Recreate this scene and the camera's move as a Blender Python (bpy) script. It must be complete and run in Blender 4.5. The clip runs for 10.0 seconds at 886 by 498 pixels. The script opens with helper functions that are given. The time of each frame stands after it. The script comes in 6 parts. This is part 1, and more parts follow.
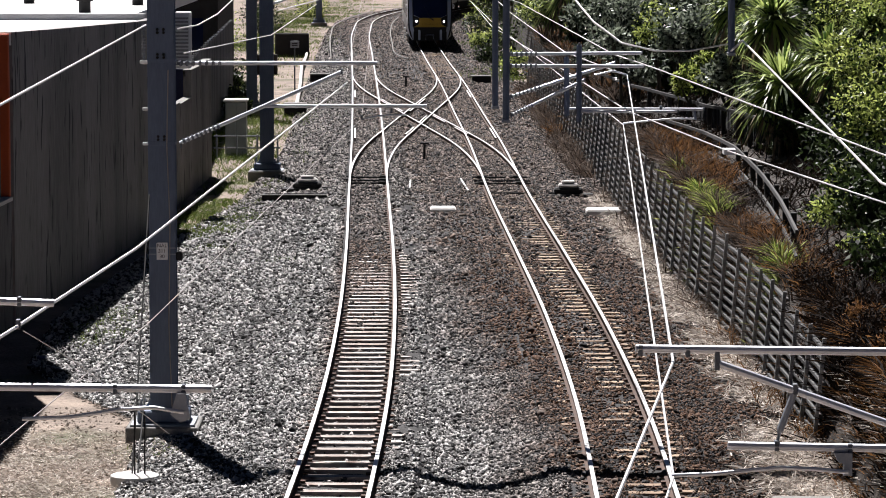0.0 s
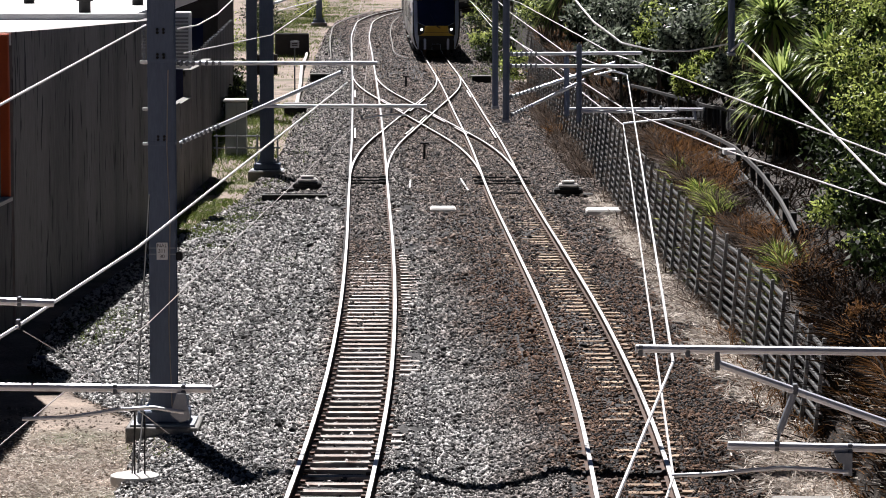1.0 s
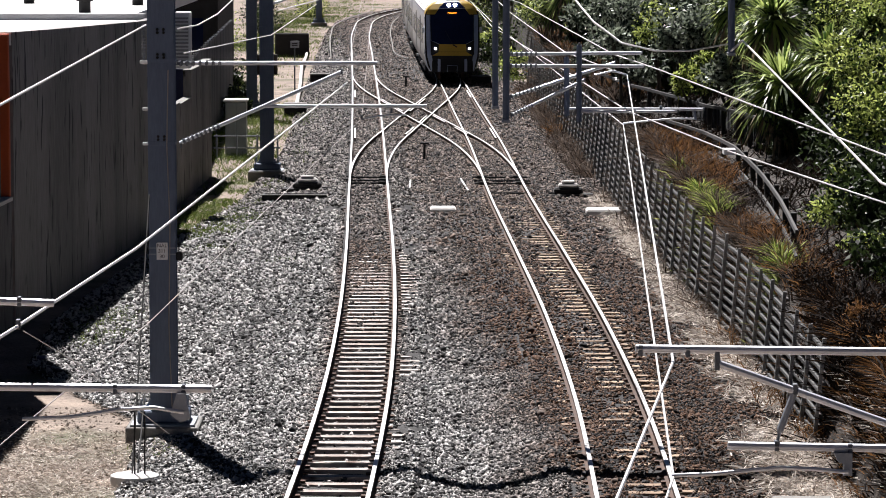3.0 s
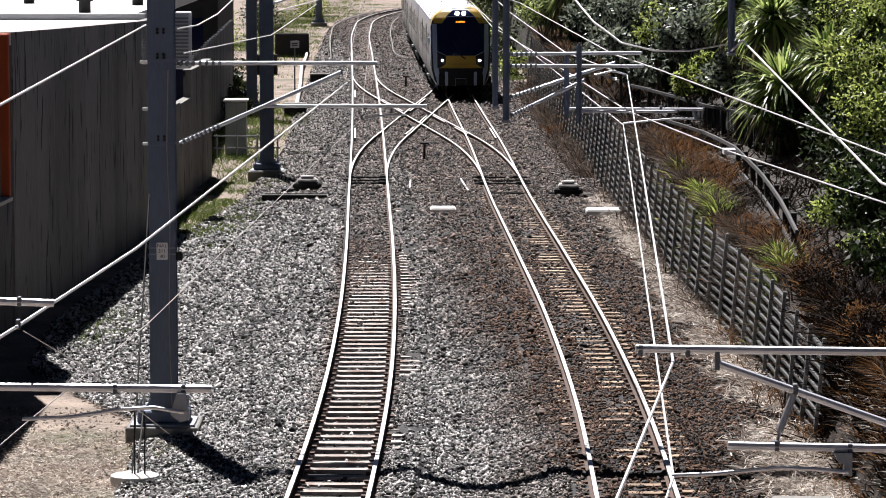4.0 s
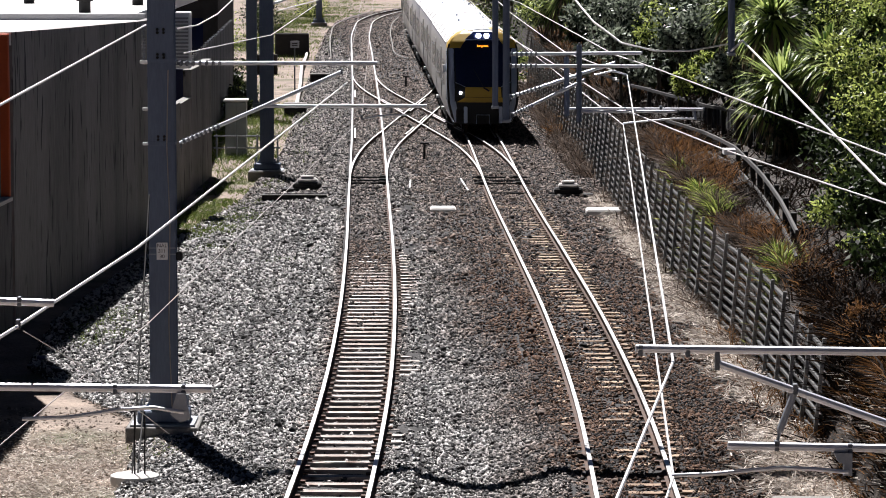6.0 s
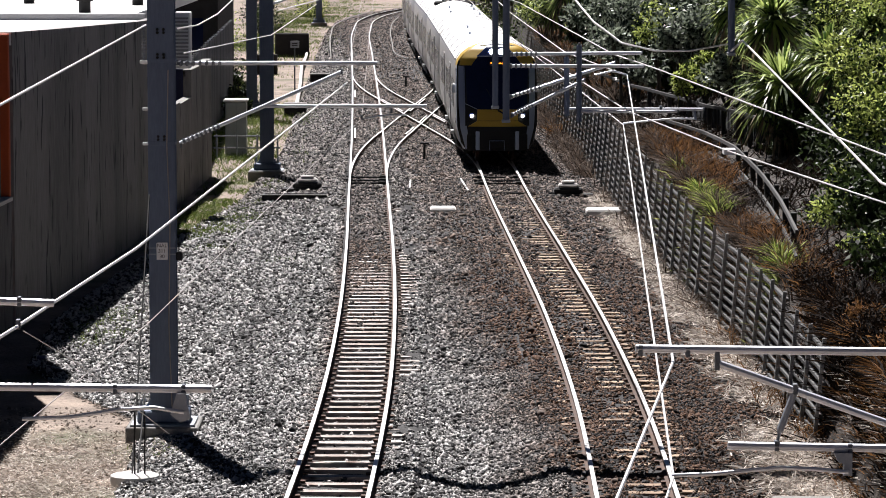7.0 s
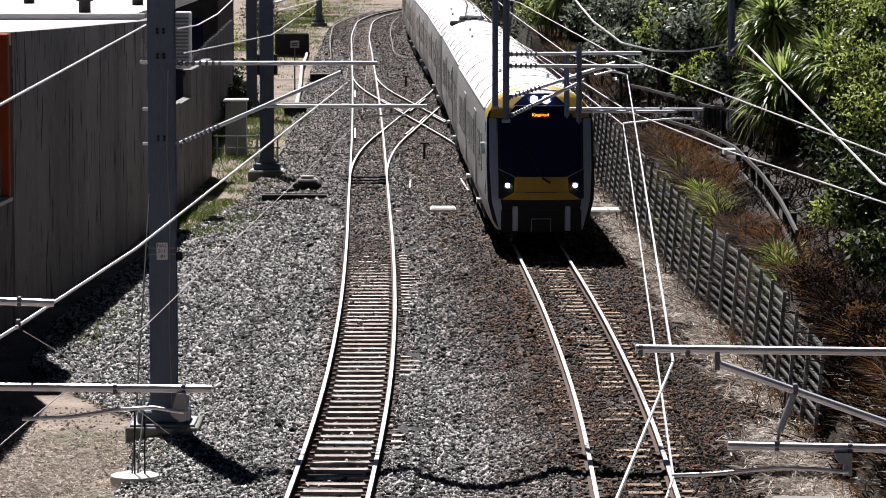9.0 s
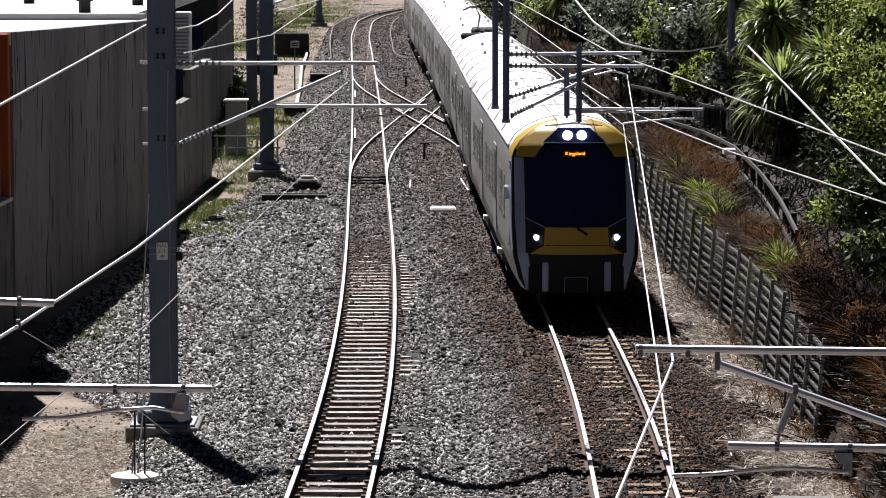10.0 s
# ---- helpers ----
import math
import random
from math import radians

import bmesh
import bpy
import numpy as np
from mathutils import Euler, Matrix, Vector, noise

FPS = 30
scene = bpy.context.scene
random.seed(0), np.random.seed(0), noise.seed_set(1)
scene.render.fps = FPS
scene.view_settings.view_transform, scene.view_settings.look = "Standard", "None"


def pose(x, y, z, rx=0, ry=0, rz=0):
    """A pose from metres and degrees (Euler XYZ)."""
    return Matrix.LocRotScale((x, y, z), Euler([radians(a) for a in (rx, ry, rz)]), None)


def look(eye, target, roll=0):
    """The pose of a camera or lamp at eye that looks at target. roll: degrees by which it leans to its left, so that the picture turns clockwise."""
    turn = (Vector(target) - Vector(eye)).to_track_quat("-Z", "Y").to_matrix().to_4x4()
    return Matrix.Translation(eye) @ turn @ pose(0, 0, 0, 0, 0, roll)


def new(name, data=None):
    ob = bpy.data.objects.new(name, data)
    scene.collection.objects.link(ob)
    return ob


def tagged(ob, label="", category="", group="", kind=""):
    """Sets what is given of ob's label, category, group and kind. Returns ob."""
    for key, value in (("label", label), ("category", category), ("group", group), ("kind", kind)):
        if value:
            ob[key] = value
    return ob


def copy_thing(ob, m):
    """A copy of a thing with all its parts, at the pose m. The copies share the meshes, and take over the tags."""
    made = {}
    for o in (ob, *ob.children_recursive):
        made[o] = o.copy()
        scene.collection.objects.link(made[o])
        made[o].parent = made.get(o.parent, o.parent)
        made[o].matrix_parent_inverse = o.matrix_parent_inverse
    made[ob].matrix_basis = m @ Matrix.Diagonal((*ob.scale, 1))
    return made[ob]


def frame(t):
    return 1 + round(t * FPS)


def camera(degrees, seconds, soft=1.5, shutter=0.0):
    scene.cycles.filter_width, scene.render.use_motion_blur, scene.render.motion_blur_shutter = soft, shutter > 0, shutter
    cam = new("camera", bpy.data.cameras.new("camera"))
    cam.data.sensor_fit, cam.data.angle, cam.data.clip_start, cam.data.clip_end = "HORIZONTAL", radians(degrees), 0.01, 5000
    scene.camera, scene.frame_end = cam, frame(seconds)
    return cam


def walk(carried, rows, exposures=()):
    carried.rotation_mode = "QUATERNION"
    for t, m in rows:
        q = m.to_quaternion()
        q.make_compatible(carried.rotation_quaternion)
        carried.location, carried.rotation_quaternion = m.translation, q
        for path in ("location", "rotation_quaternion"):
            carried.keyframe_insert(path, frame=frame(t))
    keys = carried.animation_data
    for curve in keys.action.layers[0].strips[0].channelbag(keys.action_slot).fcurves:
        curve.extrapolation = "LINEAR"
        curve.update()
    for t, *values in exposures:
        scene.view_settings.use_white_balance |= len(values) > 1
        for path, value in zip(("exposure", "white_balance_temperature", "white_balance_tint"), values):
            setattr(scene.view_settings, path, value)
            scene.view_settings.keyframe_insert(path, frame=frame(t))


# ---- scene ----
FOV = 2 * math.degrees(math.atan(784 / 6000))
EYE_H, TILT = 8.2, math.degrees(math.atan(605 / 6000))
cam = camera(FOV, 10.0, soft=0.9)
HOLD = pose(0, 0, EYE_H, 90 - TILT, 0, 0)
walk(cam, [(0.0, HOLD), (10.0, HOLD)],
     exposures=[(t, e, 6500, 14) for t, e in ((0.0, 1.04), (2.5, 1.1), (7.5, 1.1), (8.5, 0.98), (9.0, 0.84), (10.0, 0.76))])

# ---- light ----
SUN_AZ, SUN_EL = -17.0, 53.0            # degrees clockwise from +y, degrees up
world = bpy.data.worlds.new("sky")
scene.world = world
world.use_nodes = True
wn = world.node_tree.nodes
wn.clear()
w_out, w_bg, w_sky = wn.new("ShaderNodeOutputWorld"), wn.new("ShaderNodeBackground"), wn.new("ShaderNodeTexSky")
w_sky.sky_type, w_sky.sun_disc = "NISHITA", False
w_sky.air_density, w_sky.dust_density, w_sky.ozone_density = 0.06, 0.0, 1.0
w_sky.sun_elevation, w_sky.sun_rotation = radians(SUN_EL), radians(SUN_AZ)
w_bg.inputs["Strength"].default_value = 0.05
world.node_tree.links.new(w_sky.outputs[0], w_bg.inputs[0])
world.node_tree.links.new(w_bg.outputs[0], w_out.inputs[0])
sun = new("sun", bpy.data.lights.new("sun", "SUN"))
sun.data.energy, sun.data.angle, sun.data.color = 5.0, radians(0.5), (1.0, 0.985, 0.97)
ce = math.cos(radians(SUN_EL))
SUN_DIR = Vector((math.sin(radians(SUN_AZ)) * ce, math.cos(radians(SUN_AZ)) * ce, math.sin(radians(SUN_EL))))
sun.matrix_world = look(SUN_DIR * 100, (0, 0, 0))


# ---- materials ----
def material(name, dark, light, scale=4.0, fine=60.0, rough=0.8, metal=0.0, bump=0.3, depth=0.01, spread=0.0,
             island=0.0, thin=0.0, streak=0.0, extra=None, rough_var=0.12):
    """Two colours mixed by noise at two scales, with fine relief. spread: random tone by object; island: by loose piece;
    thin: light let through; streak: stretch of the noise along z; extra: (colour, scale, low, high) patches of a third colour."""
    m = bpy.data.materials.new(name)
    m.use_nodes = True
    n, link = m.node_tree.nodes, m.node_tree.links.new
    n.clear()
    out, p = n.new("ShaderNodeOutputMaterial"), n.new("ShaderNodeBsdfPrincipled")
    tc = n.new("ShaderNodeNewGeometry")
    at = tc.outputs["Position"]
    if spread or island or streak:
        mp = n.new("ShaderNodeMapping")
        link(at, mp.inputs["Vector"])
        at = mp.outputs[0]
        if streak:
            mp.inputs["Scale"].default_value = (1, 1, 1 / streak)

    def noise_tex(s, detail):
        t = n.new("ShaderNodeTexNoise")
        t.inputs["Scale"].default_value, t.inputs["Detail"].default_value = s, detail
        link(at, t.inputs["Vector"])
        return t.outputs[0]

    big, small = noise_tex(scale, 5), noise_tex(fine, 3)
    mixv = n.new("ShaderNodeMath")
    mixv.operation = "MULTIPLY_ADD"
    link(big, mixv.inputs[0])
    mixv.inputs[1].default_value = 0.65
    half = n.new("ShaderNodeMath")
    half.operation = "MULTIPLY"
    link(small, half.inputs[0])
    half.inputs[1].default_value = 0.35
    link(half.outputs[0], mixv.inputs[2])
    val = mixv.outputs[0]
    for amount, sock in ((spread, "object"), (island, "island")):
        if not amount:
            continue
        if sock == "object":
            r = n.new("ShaderNodeObjectInfo").outputs["Random"]
        else:
            r = tc.outputs["Random Per Island"]
        add = n.new("ShaderNodeMath")
        add.operation = "MULTIPLY_ADD"
        link(r, add.inputs[0])
        add.inputs[1].default_value = amount
        off = n.new("ShaderNodeMath")
        off.operation = "SUBTRACT"
        link(val, off.inputs[0])
        off.inputs[1].default_value = amount / 2
        link(off.outputs[0], add.inputs[2])
        val = add.outputs[0]
    ramp = n.new("ShaderNodeValToRGB")
    ramp.color_ramp.elements[0].position, ramp.color_ramp.elements[1].position = 0.3, 0.7
    ramp.color_ramp.elements[0].color, ramp.color_ramp.elements[1].color = (*dark, 1), (*light, 1)
    link(val, ramp.inputs[0])
    col = ramp.outputs[0]
    if extra:
        colour, s, lo, hi = extra
        rr = n.new("ShaderNodeMapRange")
        rr.inputs["From Min"].default_value, rr.inputs["From Max"].default_value = lo, hi
        link(noise_tex(s, 6), rr.inputs["Value"])
        mx = n.new("ShaderNodeMix")
        mx.data_type = "RGBA"
        link(rr.outputs[0], mx.inputs["Factor"])
        link(col, mx.inputs["A"])
        mx.inputs["B"].default_value = (*colour, 1)
        col = mx.outputs["Result"]
    link(col, p.inputs["Base Color"])
    p.inputs["Metallic"].default_value = metal
    rv = n.new("ShaderNodeMapRange")
    rv.inputs["To Min"].default_value, rv.inputs["To Max"].default_value = max(rough - rough_var, 0.02), min(rough + rough_var, 1)
    link(big, rv.inputs["Value"])
    link(rv.outputs[0], p.inputs["Roughness"])
    if bump:
        b = n.new("ShaderNodeBump")
        b.inputs["Strength"].default_value, b.inputs["Distance"].default_value = bump, depth
        link(small, b.inputs["Height"])
        link(b.outputs[0], p.inputs["Normal"])
    if thin:
        p.inputs["Specular IOR Level"].default_value = 0.25
        tr, ms = n.new("ShaderNodeBsdfTranslucent"), n.new("ShaderNodeMixShader")
        link(col, tr.inputs[0])
        ms.inputs[0].default_value = thin
        link(p.outputs[0], ms.inputs[1])
        link(tr.outputs[0], ms.inputs[2])
        link(ms.outputs[0], out.inputs[0])
    else:
        link(p.outputs[0], out.inputs[0])
    return m


def glowing(name, colour, strength):
    m = bpy.data.materials.new(name)
    m.use_nodes = True
    p = m.node_tree.nodes["Principled BSDF"]
    p.inputs["Base Color"].default_value = (*colour, 1)
    p.inputs["Emission Color"].default_value = (*colour, 1)
    p.inputs["Emission Strength"].default_value = strength
    return m


def ballast_material(name, island, dark, light):
    """Grey crushed stone that turns rusty brown beside and under the busier track."""
    m = material(name, dark, light, 0.9, 22, 0.9, 0, 0.5, 0.02, island=island)
    n, link = m.node_tree.nodes, m.node_tree.links.new
    p = n["Principled BSDF"]
    col = p.inputs["Base Color"].links[0].from_socket
    geo = n.new("ShaderNodeNewGeometry")
    xyz = n.new("ShaderNodeSeparateXYZ")
    link(geo.outputs["Position"], xyz.inputs[0])
    wob = n.new("ShaderNodeTexNoise")
    wob.inputs["Scale"].default_value, wob.inputs["Detail"].default_value = 0.5, 6
    link(geo.outputs["Position"], wob.inputs["Vector"])
    # rust grows with x, and with the distance towards the crossover
    far = n.new("ShaderNodeMath")
    far.operation = "MULTIPLY_ADD"
    link(xyz.outputs["Y"], far.inputs[0])
    far.inputs[1].default_value = 0.052
    link(xyz.outputs["X"], far.inputs[2])
    a = n.new("ShaderNodeMath")
    a.operation = "MULTIPLY_ADD"
    link(wob.outputs[0], a.inputs[0])
    a.inputs[1].default_value = 3.0
    link(far.outputs[0], a.inputs[2])
    rng = n.new("ShaderNodeMapRange")
    rng.inputs["From Min"].default_value, rng.inputs["From Max"].default_value = 4.4, 6.3
    link(a.outputs[0], rng.inputs["Value"])
    fade = n.new("ShaderNodeMapRange")                # the rust thins out towards the crossover
    fade.inputs["From Min"].default_value, fade.inputs["From Max"].default_value = 72, 102
    fade.inputs["To Min"].default_value, fade.inputs["To Max"].default_value = 1.0, 0.72
    link(xyz.outputs["Y"], fade.inputs["Value"])
    rusty = n.new("ShaderNodeMath")
    rusty.operation = "MULTIPLY"
    link(rng.outputs[0], rusty.inputs[0])
    link(fade.outputs[0], rusty.inputs[1])
    brake = n.new("ShaderNodeAttribute")              # brake dust between the rails
    brake.attribute_name = "brake_dust"
    most = n.new("ShaderNodeMath")
    most.operation = "MAXIMUM"
    link(rusty.outputs[0], most.inputs[0])
    link(brake.outputs["Fac"], most.inputs[1])
    tint = n.new("ShaderNodeMix")
    tint.data_type, tint.blend_type = "RGBA", "MULTIPLY"
    link(most.outputs[0], tint.inputs["Factor"])
    link(col, tint.inputs["A"])
    tint.inputs["B"].default_value = (0.225, 0.116, 0.062, 1)
    link(tint.outputs["Result"], p.inputs["Base Color"])
    return m


STONE = ballast_material("crushed_stone", 1.2, (0.018, 0.017, 0.0165), (0.5, 0.485, 0.47))
# near-black, so that the gaps between loose stones hold painted shade
BED_SHADED = ballast_material("shaded_ballast_bed", 0.0, (0.004, 0.0038, 0.0036), (0.036, 0.034, 0.033))
DIRT = material("dry_soil", (0.084, 0.0612, 0.0456), (0.348, 0.276, 0.219), 0.9, 12, 0.95, 0, 1.0, 0.06,
                extra=((0.05, 0.062, 0.018), 0.25, 0.55, 0.7))
# bank soil, darkened in colour for the shade under the trees
SOIL_SHADED = material("shaded_bank_soil", (0.0072, 0.0054, 0.0036), (0.033, 0.0222, 0.0132), 1.2, 20, 0.95, 0, 0.7, 0.04)
SLEEPER = material("sleeper_concrete", (0.28, 0.235, 0.21), (0.56, 0.5, 0.46), 2.0, 50, 0.85, 0, 0.3, 0.004, spread=0.35,
                   extra=((0.14, 0.08, 0.055), 3.0, 0.52, 0.75))
SLEEPER_RUSTY = material("rust_stained_sleeper", (0.15, 0.0938, 0.0562), (0.39, 0.285, 0.195), 2.0, 50, 0.9, 0, 0.3, 0.004, spread=0.4,
                         extra=((0.12, 0.07, 0.045), 3.0, 0.5, 0.75))
RAIL_TOP = material("worn_rail_steel", (0.66, 0.65, 0.64), (0.84, 0.83, 0.81), 3, 60, 0.32, 0.35, 0.05, 0.001)
RUST = material("rusted_steel", (0.0315, 0.0154, 0.0091), (0.098, 0.049, 0.028), 5, 80, 0.85, 0.1, 0.4, 0.002)
GALV = material("galvanised_steel", (0.212, 0.234, 0.264), (0.34, 0.365, 0.399), 3, 70, 0.5, 0.4, 0.1, 0.001)
MAST_PAINT = material("mast_steel", (0.07, 0.094, 0.145), (0.13, 0.165, 0.235), 1.2, 40, 0.6, 0.2, 0.15, 0.002, streak=6)
ALU = material("aluminium_tube", (0.5, 0.52, 0.56), (0.7, 0.72, 0.76), 4, 80, 0.4, 0.3, 0.05, 0.001)
WIRE = material("aluminium_wire", (0.6, 0.58, 0.57), (0.8, 0.78, 0.76), 4, 80, 0.45, 0.6, 0.0)
WIRE_DULL = material("dull_copper_wire", (0.22, 0.2, 0.19), (0.36, 0.33, 0.31), 4, 80, 0.6, 0.4, 0.0)
GALV_DARK = material("dull_clamp_steel", (0.084, 0.091, 0.105), (0.168, 0.182, 0.203), 4, 70, 0.6, 0.5, 0.1, 0.001)
PORCELAIN = material("insulator_glaze", (0.14, 0.15, 0.17), (0.25, 0.26, 0.28), 4, 40, 0.25, 0, 0.05)
BLACK_STEEL = material("black_steel", (0.01, 0.01, 0.011), (0.03, 0.029, 0.028), 4, 40, 0.85, 0.2, 0.2, 0.002)
CONCRETE = material("concrete", (0.112, 0.108, 0.101), (0.28, 0.269, 0.252), 1.5, 40, 0.9, 0, 0.3, 0.004,
                    extra=((0.16, 0.14, 0.11), 2.0, 0.55, 0.8))
PALE_CONCRETE = material("pale_concrete", (0.51, 0.484, 0.459), (0.697, 0.68, 0.654), 1.5, 40, 0.85, 0, 0.2, 0.004)
PANEL = material("stained_wall_panel", (0.045, 0.042, 0.041), (0.25, 0.233, 0.224), 0.5, 14, 0.7, 0, 0.3, 0.004, spread=0.25, streak=5,
                 extra=((0.004, 0.004, 0.004), 3.6, 0.6, 0.64))
ROOF_WHITE = material("white_roof_sheet", (0.72, 0.71, 0.7), (0.86, 0.86, 0.85), 0.5, 8, 0.55, 0, 0.1, 0.004)
FLASHING = material("grey_flashing", (0.24, 0.24, 0.248), (0.36, 0.36, 0.368), 1, 20, 0.6, 0.2, 0.1, 0.004)
ORANGE = material("orange_paint", (0.42, 0.062, 0.009), (0.52, 0.085, 0.014), 1, 20, 0.6, 0, 0.1, 0.003)
BLUE = material("dark_blue_paint", (0.007, 0.0105, 0.049), (0.014, 0.021, 0.084), 1, 20, 0.5, 0, 0.1, 0.003)
WHITE = material("white_paint", (0.7, 0.7, 0.69), (0.84, 0.84, 0.83), 2, 40, 0.5, 0, 0.05, 0.002)
CABINET = material("grey_green_paint", (0.24, 0.272, 0.248), (0.344, 0.376, 0.344), 2, 40, 0.6, 0.1, 0.1, 0.002)
TIMBER = material("weathered_timber", (0.014, 0.0135, 0.013), (0.075, 0.072, 0.07), 2, 45, 0.9, 0, 0.5, 0.004, spread=0.3)
YARD_BOARD = material("blue_grey_board", (0.035, 0.0392, 0.0462), (0.105, 0.115, 0.133), 1.2, 45, 0.8, 0, 0.3, 0.004, spread=0.5, streak=5)
DARK_TIMBER = material("dark_timber", (0.008, 0.0085, 0.01), (0.034, 0.036, 0.04), 2, 45, 0.9, 0, 0.4, 0.004, spread=0.4)
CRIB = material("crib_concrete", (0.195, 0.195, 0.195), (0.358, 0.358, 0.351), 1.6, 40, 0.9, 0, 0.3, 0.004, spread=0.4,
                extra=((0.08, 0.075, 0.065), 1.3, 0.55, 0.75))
# same concrete for the set-back stretchers, their shade put into the colour
CRIB_SHADED = material("shaded_crib_concrete", (0.026, 0.026, 0.026), (0.085, 0.085, 0.083), 1.6, 40, 0.9, 0, 0.3, 0.004, spread=0.4,
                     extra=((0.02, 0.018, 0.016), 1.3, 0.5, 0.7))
BARK = material("bark", (0.021, 0.0168, 0.012), (0.084, 0.069, 0.051), 3, 40, 0.95, 0, 0.8, 0.02)
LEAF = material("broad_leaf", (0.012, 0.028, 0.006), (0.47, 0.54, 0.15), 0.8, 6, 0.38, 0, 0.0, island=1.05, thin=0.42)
# darker copy of the leaf: shade among the trees is put into its colour
LEAF_SHADED = material("shaded_leaf", (0.002, 0.0045, 0.0015), (0.05, 0.078, 0.024), 0.8, 6, 0.55, 0, 0.0, island=0.9, thin=0.2)
LEAF_GREY = material("grey_leaf", (0.012, 0.02, 0.013), (0.36, 0.41, 0.31), 0.8, 6, 0.4, 0, 0.0, island=1.0, thin=0.22)
BLADE = material("cabbage_leaf", (0.03, 0.06, 0.012), (0.4, 0.48, 0.15), 0.6, 5, 0.38, 0, 0.0, island=0.9, thin=0.45)
DEAD_BLADE = material("dead_leaf", (0.112, 0.08, 0.048), (0.288, 0.224, 0.152), 0.8, 8, 0.8, 0, 0.0, island=0.6, thin=0.2)
STRAW = material("dry_grass", (0.045, 0.0225, 0.00975), (0.255, 0.128, 0.0488), 0.4, 5, 0.9, 0, 0.0, island=0.7, thin=0.3)
STRAW_PALE = material("pale_straw", (0.24, 0.2, 0.165), (0.8, 0.73, 0.655), 0.5, 5, 0.9, 0, 0.0, island=0.7, thin=0.25)
# brown bracken taken almost to black: the trees' shade is in the colour
BRACKEN_SHADED = material("dead_bracken", (0.0025, 0.0018, 0.0012), (0.022, 0.0128, 0.0075), 0.5, 5, 0.9, 0, 0.0, island=0.8, thin=0.2)
CLOD = material("soil_clod", (0.132, 0.099, 0.0726), (0.409, 0.343, 0.284), 1.0, 20, 0.95, 0, 0.3, 0.01, island=0.9)
GRASS_BRIGHT = material("bright_flax", (0.075, 0.12, 0.015), (0.5, 0.55, 0.16), 0.4, 5, 0.5, 0, 0.0, island=0.7, thin=0.45)
GRASS = material("green_grass", (0.035, 0.063, 0.0105), (0.154, 0.196, 0.042), 0.4, 5, 0.7, 0, 0.0, island=0.6, thin=0.3)
TRAIN_GREY = material("train_silver_grey", (0.42, 0.41, 0.4), (0.5, 0.49, 0.48), 0.6, 20, 0.34, 0.3, 0.03, 0.001)
# blue-grey paint, made paler and bluer for the sky it would reflect
TRAIN_CAB = material("train_sky_lit_grey", (0.33, 0.4, 0.53), (0.39, 0.46, 0.59), 0.6, 20, 0.32, 0.2, 0.02, 0.001)
TRAIN_ROOF = material("train_roof_white", (0.66, 0.65, 0.63), (0.8, 0.79, 0.77), 0.9, 15, 0.5, 0, 0.05, 0.002)
TRAIN_YELLOW = material("train_yellow", (0.465, 0.285, 0.0263), (0.525, 0.338, 0.0375), 0.8, 20, 0.4, 0, 0.02, 0.001)
TRAIN_BLACK = material("train_black", (0.006, 0.006, 0.007), (0.014, 0.014, 0.015), 2, 30, 0.75, 0, 0.05, 0.002)
# the blue in this dark glass is sky reflection put into the colour
GLASS_DARK = material("sky_reflecting_glass", (0.006, 0.009, 0.03), (0.01, 0.016, 0.055), 1, 10, 0.06, 0, 0.0, rough_var=0.02)
# glare on the side windows is put into a grey near the body's
SIDE_GLASS = material("side_glass_glare", (0.17, 0.17, 0.175), (0.22, 0.22, 0.225), 1, 10, 0.26, 0.1, 0.0)
LAMP = glowing("headlamp", (1.0, 0.97, 0.9), 14)
DISPLAY = glowing("amber_display", (1.0, 0.27, 0.02), 2.2)
SIGN_BLACK = material("sign_lettering", (0.01, 0.01, 0.01), (0.02, 0.02, 0.02), 3, 30, 0.6, 0, 0.0)


